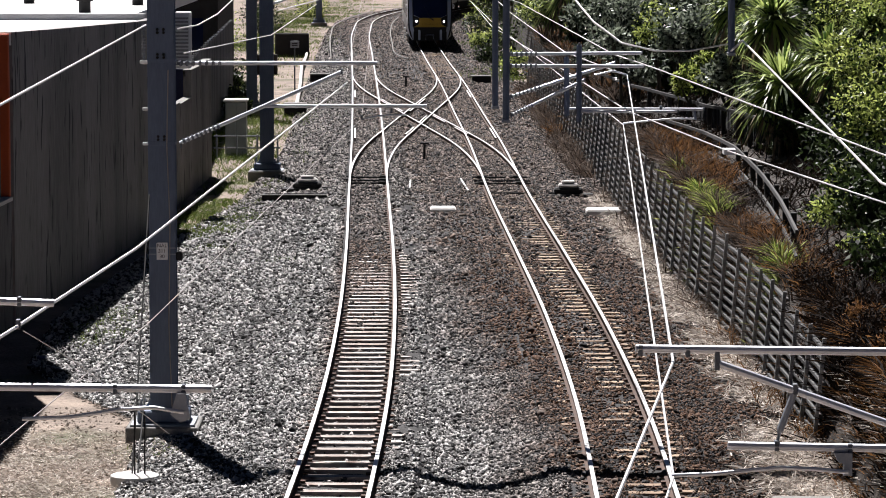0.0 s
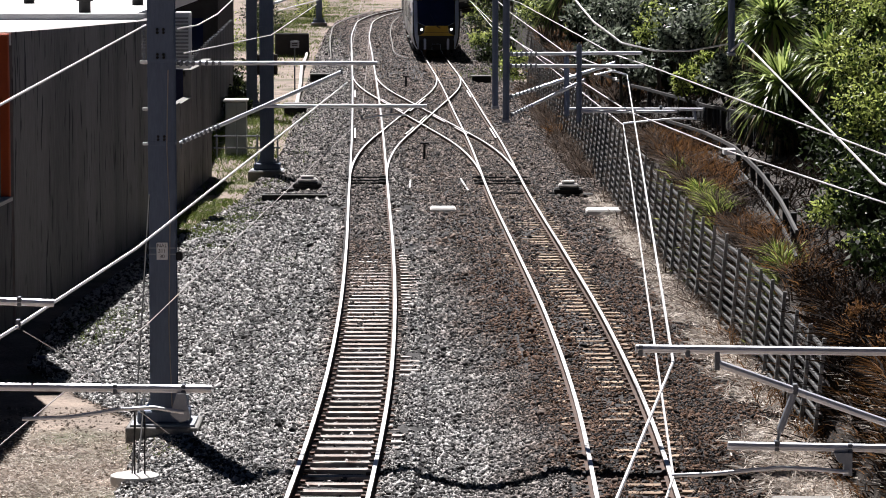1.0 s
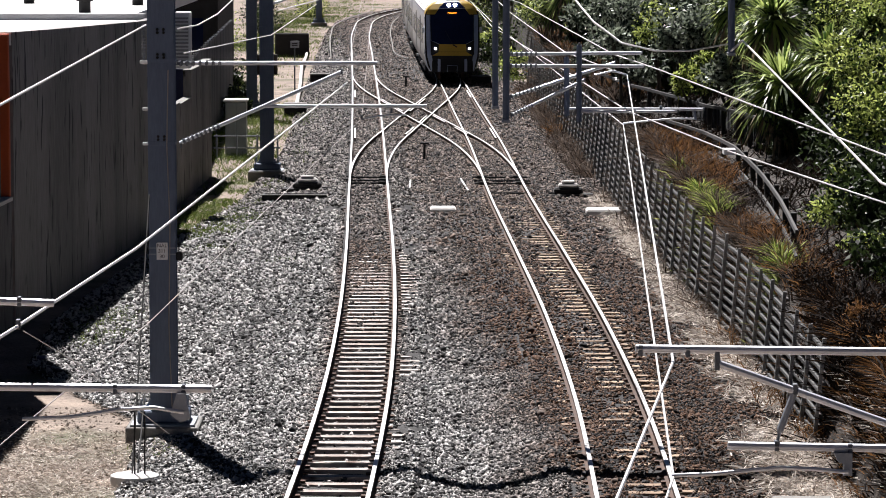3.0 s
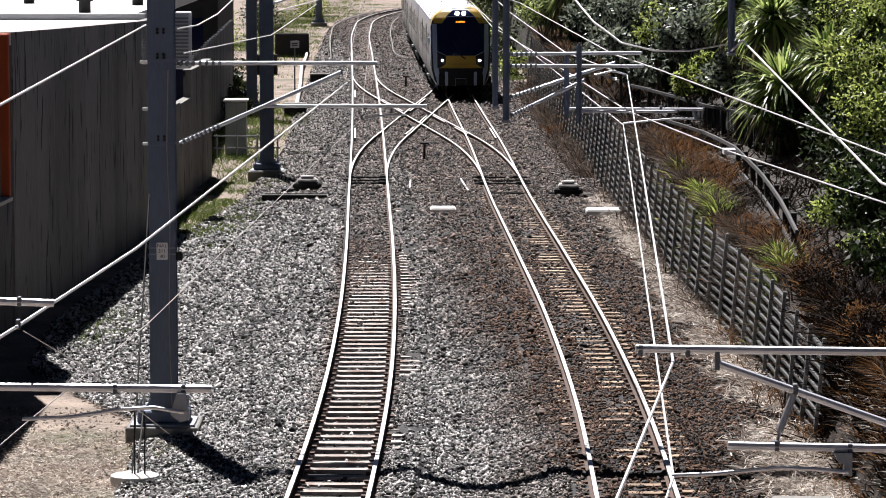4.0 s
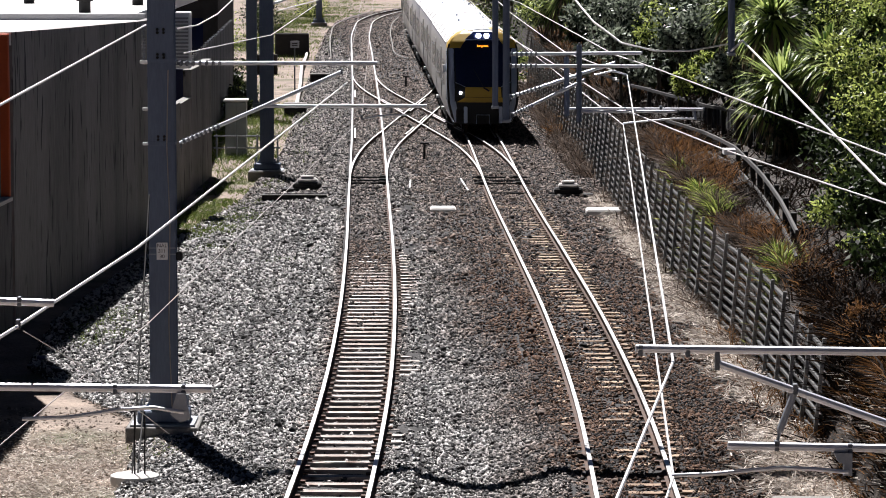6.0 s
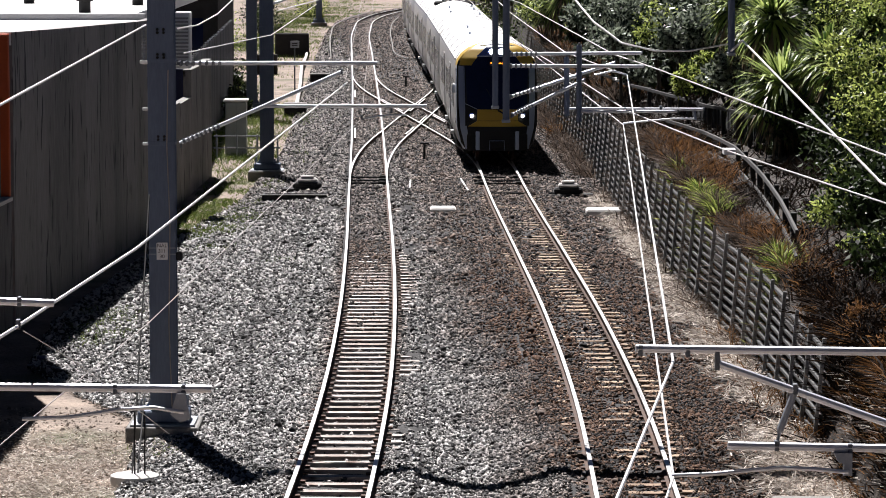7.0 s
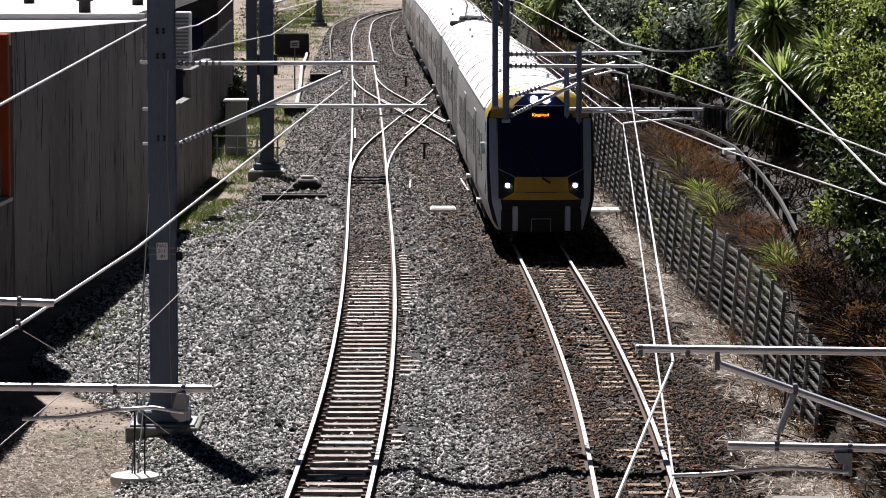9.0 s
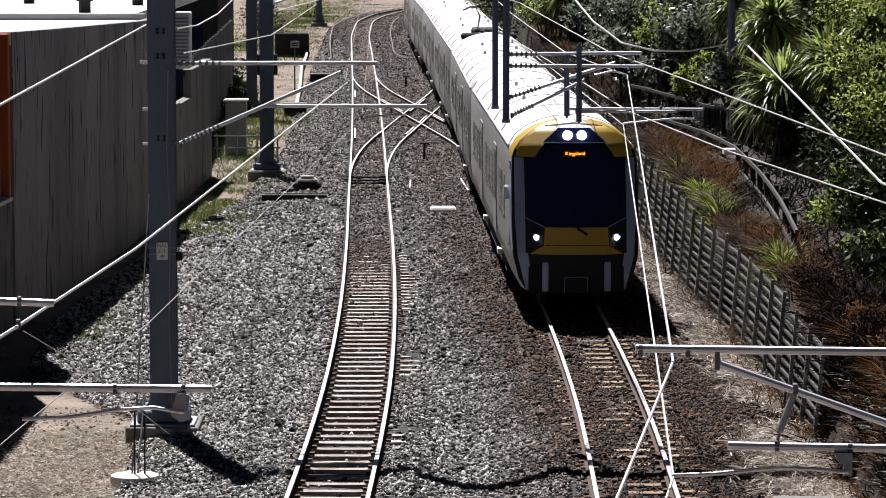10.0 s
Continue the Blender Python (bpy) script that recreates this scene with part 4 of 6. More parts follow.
def mast(x, y, top, width=0.43, z0=-0.1, label="tall blue-grey steel overhead line mast on a concrete footing"):
    ob = empty("overhead_line_mast", label, "mast", Matrix.Translation((x, y, z0)), group="overhead line masts")
    h, w, dp = top - z0, width / 2, 0.19
    column = part("column", Mesh().box((-w, -dp, 0.1), (w, -dp + 0.025, h), 0.006).box((-w, dp - 0.025, 0.1), (w, dp, h), 0.006)
                  .box((-0.012, -dp + 0.025, 0.1), (0.012, dp - 0.025, h)), MAST_PAINT, ob, smooth=0)
    for z in (4.42, 5.75):
        part("clamp_band", Mesh().box((-w - 0.012, -dp - 0.012, z - z0 - 0.03), (w + 0.012, dp + 0.012, z - z0 + 0.03), 0.006), MAST_PAINT, column, smooth=0)
    part("base_plate", Mesh().box((-w - 0.2, -dp - 0.14, 0.0), (w + 0.2, dp + 0.14, 0.19), 0.02), MAST_PAINT, ob, "thick bolted steel base", smooth=0)
    part("levelling_plate", Mesh().box((-w - 0.3, -dp - 0.3, -0.04), (w + 0.3, dp + 0.3, -0.005), 0.006), GALV, ob, smooth=0)
    for s in (-1, 1):
        part("gusset", Mesh().add([(s * w, -0.02, 0.19), (s * (w + 0.11), -0.02, 0.19), (s * w, -0.02, 0.36), (s * w, 0.02, 0.19), (s * (w + 0.11), 0.02, 0.19), (s * w, 0.02, 0.36)],
                                  [(0, 1, 2), (5, 4, 3), (0, 3, 4, 1), (1, 4, 5, 2), (2, 5, 3, 0)]), MAST_PAINT, ob, smooth=0)
        for q in (-1, 1):
            part("anchor_bolt", Mesh().turned([(0.022, 0), (0.022, 0.16), (0.035, 0.16), (0.035, 0.2), (0.022, 0.2), (0.022, 0.26)], 8, Matrix.Translation((s * (w + 0.14), q * (dp + 0.07), 0.12))), GALV, ob)
    part("footing", Mesh().box((-w - 0.37, -dp - 0.4, -0.42), (w + 0.37, dp + 0.4, -0.04), 0.02), CONCRETE, ob, "weathered concrete footing", smooth=0)
    return ob


def insulator(a, b, sheds=9, r=0.06):
    """A ribbed rod between two points."""
    a, b = Vector(a), Vector(b)
    prof = []
    length = (b - a).length
    for i in range(sheds):
        z = length * (i + 0.5) / sheds
        prof += [(r * 0.45, z - length * 0.3 / sheds), (r, z), (r * 0.45, z + length * 0.3 / sheds)]
    prof = [(r * 0.4, 0)] + prof + [(r * 0.4, length)]
    return Mesh().turned(prof, 10, Matrix.Translation(a) @ (b - a).to_track_quat("Z", "Y").to_matrix().to_4x4())


def tube_part(name, pts, r, parent, mat=None, label=""):
    return part(name, Mesh().tube(pts, r, 8), mat or ALU, parent, label)


def clamp(at, r, parent):
    x, y, z = at
    r *= 0.46
    return part("clamp", Mesh().box((x - r, y - r * 1.7, z - r * 2.2), (x + r, y + r * 1.7, z + r * 2.2), r * 0.3), GALV_DARK, parent, smooth=0)


mast_near = mast(-4.53, 54.6, 7.6)
mast_far = mast(-5.6, 107.7, 7.6)
mast(-7.95, 141.0, 7.6)
mast(-8.98, 246.0, 7.6)
mast(-4.6, 20.6, 7.0, label="steel overhead line mast beside the near tracks")
mast(4.6, 20.6, 7.0, label="steel overhead line mast beside the near tracks")
mast(8.3, 55.0, 7.6, label="steel mast carrying the portal beam on the bank", z0=1.1)

# number plate on the mast
plate = part("number_plate", Mesh().box((-0.09, -0.215, 2.64), (0.09, -0.2, 2.92), 0.004), WHITE, mast_near, "small white plate with black lettering", smooth=0)


for i, word in enumerate(("NAL", "311", "30")):
    lettering(word, 0.085, Matrix.Translation((0, -0.219, 2.87 - i * 0.088)) @ Matrix.Rotation(math.pi / 2, 4, "X"), plate, SIGN_BLACK)
for z in (2.73, 2.83):
    part("strap", Mesh().box((-0.22, -0.198, z - 0.008), (0.22, -0.192, z + 0.008)), GALV, mast_near, smooth=0)
part("junction_box", Mesh().box((0.22, -0.15, 2.62), (0.32, 0.0, 2.76), 0.015), BLACK_STEEL, mast_near, smooth=0)

part("earth_cable", Mesh().tube([(0.12, -0.2, 5.7), (0.09, -0.205, 4.5), (0.13, -0.2, 3.2), (0.1, -0.205, 1.6), (0.14, -0.2, 0.25)], 0.011, 6), WIRE_DULL, mast_near, "thin earth cable down the column")
for z in (4.58, 5.9, 6.3):
    for i in range(4):
        part("bolt", Mesh().turned([(0.024, 0), (0.024, 0.02), (0.012, 0.03)], 6, Matrix.Translation((-0.05 + 0.1 * (i % 2), -0.19, z + 0.05 * (i // 2))) @ Matrix.Rotation(math.pi / 2, 4, "X")), BLACK_STEEL, mast_near)

# portal beam over both tracks, from which the posts hang
portal = empty("portal_beam", "blue-grey steel box beam spanning both tracks between masts", "portal beam")
part("beam", Mesh().box((-4.4, 54.84, 7.14), (8.3, 55.16, 7.5), 0.03), MAST_PAINT, portal, "welded steel box beam", smooth=0)
for x in (-2.4, 0.93, 4.68, 6.6):
    part("stiffener", Mesh().box((x - 0.2, 54.81, 7.11), (x + 0.2, 55.19, 7.53), 0.02), MAST_PAINT, portal, smooth=0)


def drop_post(x, y, z, r=0.05):
    ob = thing("drop_post", Mesh().tube([(x, y, 7.2), (x, y, z)], r, 10), MAST_PAINT, "blue-grey steel post hanging from the portal beam", "drop post", group="drop posts")
    part("post_cap", Mesh().box((x - r - 0.01, y - r - 0.01, z - 0.02), (x + r + 0.01, y + r + 0.01, z + 0.03), 0.008), GALV, ob, smooth=0)
    return ob


drop_post(0.85, 55.2, 4.95, 0.052)
drop_post(1.02, 54.8, 4.75, 0.058)
drop_post(4.68, 55.1, 5.82, 0.058)

# cantilever of the left track
c1 = empty("cantilever", "aluminium cantilever arm with ribbed insulators on the mast", "cantilever", group="cantilever arms")
tube_part("top_tube", [(-3.99, 54.6, 5.7), (-1.06, 54.6, 5.7)], 0.032, c1)
part("insulator", insulator((-4.28, 54.6, 5.7), (-3.54, 54.6, 5.7), 7, 0.055), PORCELAIN, c1)
tube_part("brace_tube", [(-4.25, 54.6, 4.41), (-1.61, 54.6, 5.57)], 0.032, c1)
part("insulator", insulator((-4.21, 54.6, 4.43), (-3.59, 54.6, 4.7), 9, 0.06), PORCELAIN, c1)
tube_part("registration_tube", [(-2.9, 54.6, 5.01), (-0.26, 54.6, 5.01)], 0.03, c1)
tube_part("steady_arm", [(-1.31, 54.5, 4.81), (-1.08, 54.5, 4.85), (-0.81, 54.5, 4.88), (-0.58, 54.5, 4.87)], 0.014, c1)
for p in ((-4.22, 54.6, 5.7), (-4.23, 54.6, 4.37), (-1.63, 54.6, 5.57), (-0.83, 54.6, 4.94), (-1.31, 54.5, 4.83)):
    clamp(p, 0.04, c1)

# twin cantilevers of the right track
for k, (dy, rows) in enumerate(((0, (((1.08, 55.2, 5.82), (3.24, 55.2, 5.84)), ((1.09, 55.2, 5.12), (2.8, 55.2, 5.68)), ((2, 55.2, 4.93), (4.25, 55.2, 4.92)), ((2.01, 55.2, 5.77), (2.02, 55.2, 4.81)))),
                                (1, (((1.06, 54.8, 5.65), (3.25, 54.8, 5.64)), ((1.11, 54.8, 4.85), (2.29, 54.8, 5.42)), ((2.16, 54.8, 4.91), (3.8, 54.8, 4.91)), ((2.2, 54.8, 5.98), (2.2, 54.8, 4.74)))))):
    c = empty("cantilever", "aluminium cantilever arm with registration tube on a drop post", "cantilever", group="cantilever arms")
    for nm, (a, b), r, mt in zip(("top_tube", "brace_tube", "registration_tube", "dropper_tube"), rows, (0.028, 0.028, 0.026, 0.045), (ALU, ALU, ALU, MAST_PAINT)):
        tube_part(nm, [a, b], r, c, mt)
        clamp(a, 0.04, c)
        clamp(b, 0.03, c)
    a, b = Vector(rows[1][0]), Vector(rows[1][1])
    part("insulator", insulator(a, a + (b - a) * 0.3, 8, 0.05), PORCELAIN, c)
    a, b = Vector(rows[0][0]), Vector(rows[0][1])
    part("insulator", insulator(a, a + (b - a) * 0.22, 6, 0.05), PORCELAIN, c)
    if k == 0:
        tube_part("steady_arm", [(2.92, 55, 4.7), (3.36, 55, 4.75), (3.73, 55, 4.78), (4.07, 55, 4.78)], 0.016, c)
        tube_part("bracket", [(4.09, 55.2, 4.9), (4.11, 55.2, 4.75)], 0.03, c, GALV)
        tube_part("messenger_arm", [(2.47, 55.2, 5.48), (2.77, 55.2, 5.55), (3, 55.2, 5.48)], 0.016, c)
        clamp((3.55, 55.2, 4.93), 0.05, c)

# near cantilevers over the bottom of the view
c2 = empty("cantilever", "aluminium cantilever arm close below the bridge", "cantilever", group="cantilever arms")
tube_part("top_tube", [(-4.4, 20.6, 5.86), (-2.38, 20.6, 5.79)], 0.024, c2)
tube_part("registration_tube", [(-4.4, 20.6, 5.29), (-1.42, 20.6, 5.26)], 0.025, c2)
tube_part("steady_arm", [(-2.57, 20.5, 5.09), (-2.29, 20.5, 5.1), (-1.96, 20.5, 5.15), (-1.77, 20.5, 5.16), (-1.58, 20.5, 5.13)], 0.012, c2)
flat("drop_bracket", [(-1.63, 20.55, 5.24), (-1.58, 20.55, 5.24), (-1.55, 20.55, 5.08), (-1.61, 20.55, 5.06), (-1.67, 20.55, 5.11)], GALV, c2, 0.06, "plate bracket under the tube")
for p in ((-2.01, 20.6, 5.26), (-1.59, 20.6, 5.26), (-2.59, 20.6, 5.8), (-2.6, 20.6, 5.66)):
    clamp(p, 0.03, c2)
tube_part("brace_tube", [(-4.4, 20.6, 4.9), (-2.92, 20.6, 5.43)], 0.024, c2)
c3 = empty("cantilever", "aluminium cantilever arm with brace close below the bridge", "cantilever", group="cantilever arms")
tube_part("top_tube", [(1.18, 20.6, 5.51), (4.4, 20.6, 5.47)], 0.026, c3)
tube_part("brace_tube", [(1.68, 20.6, 5.42), (2.72, 20.6, 5.05), (4.4, 20.6, 4.5)], 0.024, c3)
tube_part("registration_tube", [(1.75, 20.6, 4.91), (4.4, 20.6, 4.86)], 0.026, c3)
tube_part("strut", [(2.16, 20.6, 5.25), (2.07, 20.6, 5.01), (2.05, 20.6, 4.91)], 0.022, c3, GALV)
tube_part("steady_arm", [(1.4, 20.5, 4.74), (1.65, 20.5, 4.75), (2.06, 20.5, 4.79), (2.27, 20.5, 4.78), (2.48, 20.5, 4.76)], 0.013, c3)
flat("drop_bracket", [(2.4, 20.55, 4.87), (2.51, 20.55, 4.87), (2.51, 20.55, 4.73), (2.46, 20.55, 4.73), (2.46, 20.55, 4.8), (2.42, 20.55, 4.82)], GALV, c3, 0.06, "plate bracket under the tube")
for p in ((1.5, 20.6, 5.49), (1.68, 20.6, 5.46), (2.05, 20.6, 4.91), (2.5, 20.6, 4.89), (2.16, 20.6, 5.26), (1.21, 20.6, 5.5), (1.68, 20.6, 5.41)):
    clamp(p, 0.032, c3)


def wire(name, pts, r, label, category="wire", sag=0.0, mat=WIRE):
    """A wire through the points, each span hanging a little."""
    path = []
    for a, b in zip(pts, pts[1:]):
        a, b = Vector(a), Vector(b)
        n = 12 if sag else 2
        for i in range(n):
            u = i / n
            p = a.lerp(b, u)
            p.z -= sag * 4 * u * (1 - u)
            path.append(p)
    path.append(Vector(pts[-1]))
    return thing(name, Mesh().tube(path, r, 6), mat, label, category, group="overhead wires")


wire("messenger_wire", [(-3.9, 187, 5.9), (-1.57, 54.6, 5.45)], 0.005, "bare messenger wire above the grey-ballasted track", mat=WIRE_DULL)
wire("messenger_wire", [(-1.54, 54.6, 5.39), (-2.44, 26.8, 5.5), (-2.6, 20.6, 5.65), (-3.6, 5, 5.75)], 0.011, "bare messenger wire above the grey-ballasted track")
wire("contact_wire", [(-4.3, 230, 4.8), (-2.28, 108, 4.73), (-1.31, 54.5, 4.81), (-2.38, 30.2, 4.74), (-2.46, 28.2, 4.74), (-2.83, 22.5, 4.73), (-3.6, 8, 4.75)], 0.0042, "bare contact wire above the grey-ballasted track", mat=WIRE_DULL)
wire("contact_wire", [(-0.3, 185, 4.8), (1.52, 104, 4.69), (2.93, 55, 4.68), (1.41, 20.5, 4.73), (1.27, 19.4, 4.72)], 0.009, "bare contact wire above the rusty track")
wire("messenger_wire", [(0.3, 170, 5.7), (2.01, 100, 5.09), (2.23, 62, 5.56), (3, 55.2, 5.47), (1.41, 20.6, 5.43), (0.79, 15.6, 5.41)], 0.0095, "bare messenger wire above the rusty track")
wire("anchor_wire", [(1.42, 140, 4.87), (2.37, 105, 5.26), (2.78, 55.4, 5.81), (3.26, 52, 5.74), (4.71, 36, 5.57), (6.5, 24, 6.0)], 0.010, "bare wire crossing to an anchor beside the line")
wire("anchor_wire", [(1.19, 140, 4.29), (1.49, 104, 4.57), (2.19, 60, 5.3), (2.99, 55, 4.91), (3.77, 45, 4.98), (4.72, 36, 5.06), (6.5, 24, 5.6)], 0.010, "bare wire with clamps crossing to an anchor")
wire("feeder_cable", [(2.25, 60, 6.67), (2.52, 57, 6.29), (2.95, 56, 5.97), (3.48, 55.5, 5.86), (4.02, 55.3, 5.87), (4.64, 55.1, 5.99)], 0.017, "slack pale feeder cable tied to a drop post")
wire("feeder_cable", [(4.66, 55.1, 5.86), (4.81, 54.5, 6.07), (5.19, 40, 4.95), (5.8, 30, 5.0)], 0.016, "pale feeder cable running down beside the line")
wire("feeder_cable", [(-4.76, 54.4, 6.32), (-4.32, 33, 6.28), (-4.2, 12, 6.3)], 0.014, "pale feeder cable on the mast's insulator")
wire("feeder_cable", [(-4.29, 54.6, 6.25), (-5.06, 70, 5.78), (-5.64, 85, 5.54), (-6.19, 100, 5.49), (-5.9, 107.7, 7.4)], 0.016, "pale slack feeder cable between masts")
wire("return_wire", [(-4.19, 54.8, 5.85), (-4.81, 95, 4.64), (-5.25, 141, 4.19)], 0.012, "thin return wire between masts")
wire("tie_wire", [(-2.57, 20.6, 5.62), (-2.24, 20.6, 5.42), (-1.68, 20.6, 4.98)], 0.003, "thin tie wire below the cantilever")
wire("tie_wire", [(-5.25, 107, 4.94), (-4.97, 125, 4.7), (-4.31, 141, 4.61)], 0.02, "pale wire running on from the far mast")
# line insulators hung on the mast's side
st = thing("line_insulator", insulator((-4.8, 54.4, 6.34), (-4.8, 54.4, 5.74), 12, 0.035), PORCELAIN, "ribbed line insulator on the mast", "insulator")
part("insulator_cap", Mesh().box((-4.86, 54.36, 5.7), (-4.74, 54.44, 5.76), 0.01), WHITE, st, smooth=0)
for x, z in ((-4.82, 4.98), (-4.82, 4.42), (-4.82, 5.72)):
    part("stub", Mesh().box((x - 0.01, 54.38, z - 0.03), (x + 0.08, 54.44, z + 0.02), 0.01), WHITE, mast_near, smooth=0).matrix_basis = Matrix.Translation((4.53, -54.6, 0.1))
# clamps on the anchor wire
tie = thing("wire_clamp", Mesh().box((3.73, 45.2, 5), (3.89, 44.9, 4.93), 0.0), WHITE, "pale clamp on the anchor wire", "clamp", smooth=0)

# far cantilevers towards the curve
for y, xm, x1, zt in ((107.7, -5.4, -1.2, 6.35), (141.0, -7.75, -1.8, 6.35), (141.0, -1.8, 1.8, 6.3), (246.0, -8.8, -3.5, 6.1), (107.0, 1.9, 5.2, 6.4)):
    c = empty("cantilever", "pale cantilever arm on a far mast", "cantilever", group="cantilever arms")
    tube_part("top_tube", [(xm, y, zt), (x1, y, zt)], 0.04, c)
    tube_part("brace_tube", [(xm, y, zt - 1.2), (x1 - 0.8, y, zt - 0.05)], 0.04, c)
    part("insulator", insulator((xm, y, zt), (xm + 0.6, y, zt), 6, 0.07), PORCELAIN, c)

# stay with a round pad beside the mast
stay = empty("stay_anchor", "round concrete pad with two steel stay rods beside the mast", "anchor")
part("pad", Mesh().turned([(0.36, -0.45), (0.37, -0.27), (0.36, -0.23), (0.33, -0.22), (0.05, -0.215)], 28, Matrix.Translation((-4.6, 50.0, 0))), PALE_CONCRETE, stay, "pale round concrete pad")
for a, b in (((-4.64, 50.0, -0.25), (-4.72, 54.3, 3.6)), ((-4.56, 50.0, -0.25), (-4.62, 52.0, 0.7))):
    part("stay_rod", Mesh().tube([a, b], 0.013, 6), BLACK_STEEL, stay)
part("rod_frame", Mesh().tube([(-4.6, 50.0, -0.22), (-4.6, 50.05, 0.72), (-4.45, 50.05, 0.72), (-4.45, 50.0, -0.22)], 0.014, 6), BLACK_STEEL, stay)


# ---- plants ----
def leaf_cloud(rng, centres, radii, counts, length, width, droop=0.0):
    """Small folded leaves on the skins of clumps: arrays of vertices and faces."""
    vs, n_all = [], 0
    for c, r, n in zip(centres, radii, counts):
        d = rng.normal(size=(n, 3))
        d /= np.linalg.norm(d, axis=1)[:, None]
        lump = 1 + 0.25 * np.sin(d[:, :1] * 5 + c[0]) * np.cos(d[:, 1:2] * 6 + c[1])
        pos = np.array(c) + d * np.array(r) * (rng.random((n, 1)) ** 0.35) * lump
        axis = d * 0.5 + rng.normal(size=(n, 3)) * 0.7 + np.array([0, 0, -droop])
        axis /= np.linalg.norm(axis, axis=1)[:, None]
        side = np.cross(axis, rng.normal(size=(n, 3)))
        side /= np.linalg.norm(side, axis=1)[:, None]
        up = np.cross(side, axis)
        L = length * rng.uniform(0.6, 1.3, (n, 1))
        Wd = width * rng.uniform(0.7, 1.2, (n, 1))
        mid = pos + axis * L * 0.5
        quad = np.stack([pos, mid + side * Wd / 2 + up * Wd * 0.2, pos + axis * L, mid - side * Wd / 2 + up * Wd * 0.2], 1)
        vs.append(quad.reshape(-1, 3))
        n_all += n
    return np.concatenate(vs), np.arange(n_all * 4).reshape(-1, 4)


def quads_mesh(name, v, f, mat):
    """Faces of three or four corners, all alike, as one mesh."""
    k = f.shape[1]
    me = bpy.data.meshes.new(name)
    me.vertices.add(len(v))
    me.vertices.foreach_set("co", np.ascontiguousarray(v, np.float32).reshape(-1))
    me.loops.add(f.size)
    me.loops.foreach_set("vertex_index", np.ascontiguousarray(f, np.int32).reshape(-1))
    me.polygons.add(len(f))
    me.polygons.foreach_set("loop_start", np.arange(0, f.size, k, dtype=np.int32))
    me.update(calc_edges=True)
    me.materials.append(mat)
    return me


def trunk_mesh(base, tips, r, rng):
    """A tapered stem that parts into limbs."""
    m = Mesh()
    base = Vector(base)
    fork = base.lerp(Vector(tips[0]), 0.45)
    fork.x, fork.y = base.x * 0.7 + fork.x * 0.3, base.y * 0.7 + fork.y * 0.3

    def limb(a, b, r0, r1):
        n, k = 7, len(m.v)
        bend = Vector(rng.normal(size=3) * (b - a).length * 0.08)
        for i in range(6):
            u = i / 5
            p = a.lerp(b, u) + bend * math.sin(u * math.pi)
            rad = r0 + (r1 - r0) * u
            m.v += [(p.x + rad * math.cos(6.283 * j / n), p.y + rad * math.sin(6.283 * j / n), p.z) for j in range(n)]
        for i in range(5):
            for j in range(n):
                a0, b0 = k + i * n + j, k + i * n + (j + 1) % n
                m.f.append((a0, b0, b0 + n, a0 + n))
                m.slot.append(0)
    limb(base - Vector((0, 0, 0.2)), fork, r, r * 0.7)
    for t in tips:
        limb(fork, Vector(t), r * 0.6, r * 0.12)
    return m


def shrub(centre, r, mat, label, leaves=900, length=0.15, width=0.075, seed=1, category="shrub", name="shrub", clumps=7):
    rng = np.random.default_rng(seed)
    x, y, z = centre
    ob = empty(name, label, category, group="trees and shrubs on the bank")
    cs, rs, ns = [], [], []
    leaves = int(leaves * 1.7)
    for _ in range(clumps):
        d = rng.normal(size=3)
        d /= np.linalg.norm(d)
        cs.append((x + d[0] * r * 0.62, y + d[1] * r * 0.62, z + d[2] * r * 0.55))
        q = r * rng.uniform(0.35, 0.6)
        rs.append((q, q, q * 0.85))
        ns.append(int(leaves / clumps * rng.uniform(0.7, 1.3)))
    part("trunk", trunk_mesh((x, y, ground_z(x, y)), cs[:5], 0.05 + r * 0.04, rng), BARK, ob)
    v, f = leaf_cloud(rng, cs, rs, ns, length, width)
    part("crown", quads_mesh("crown", v, f, mat), None, ob)
    return ob


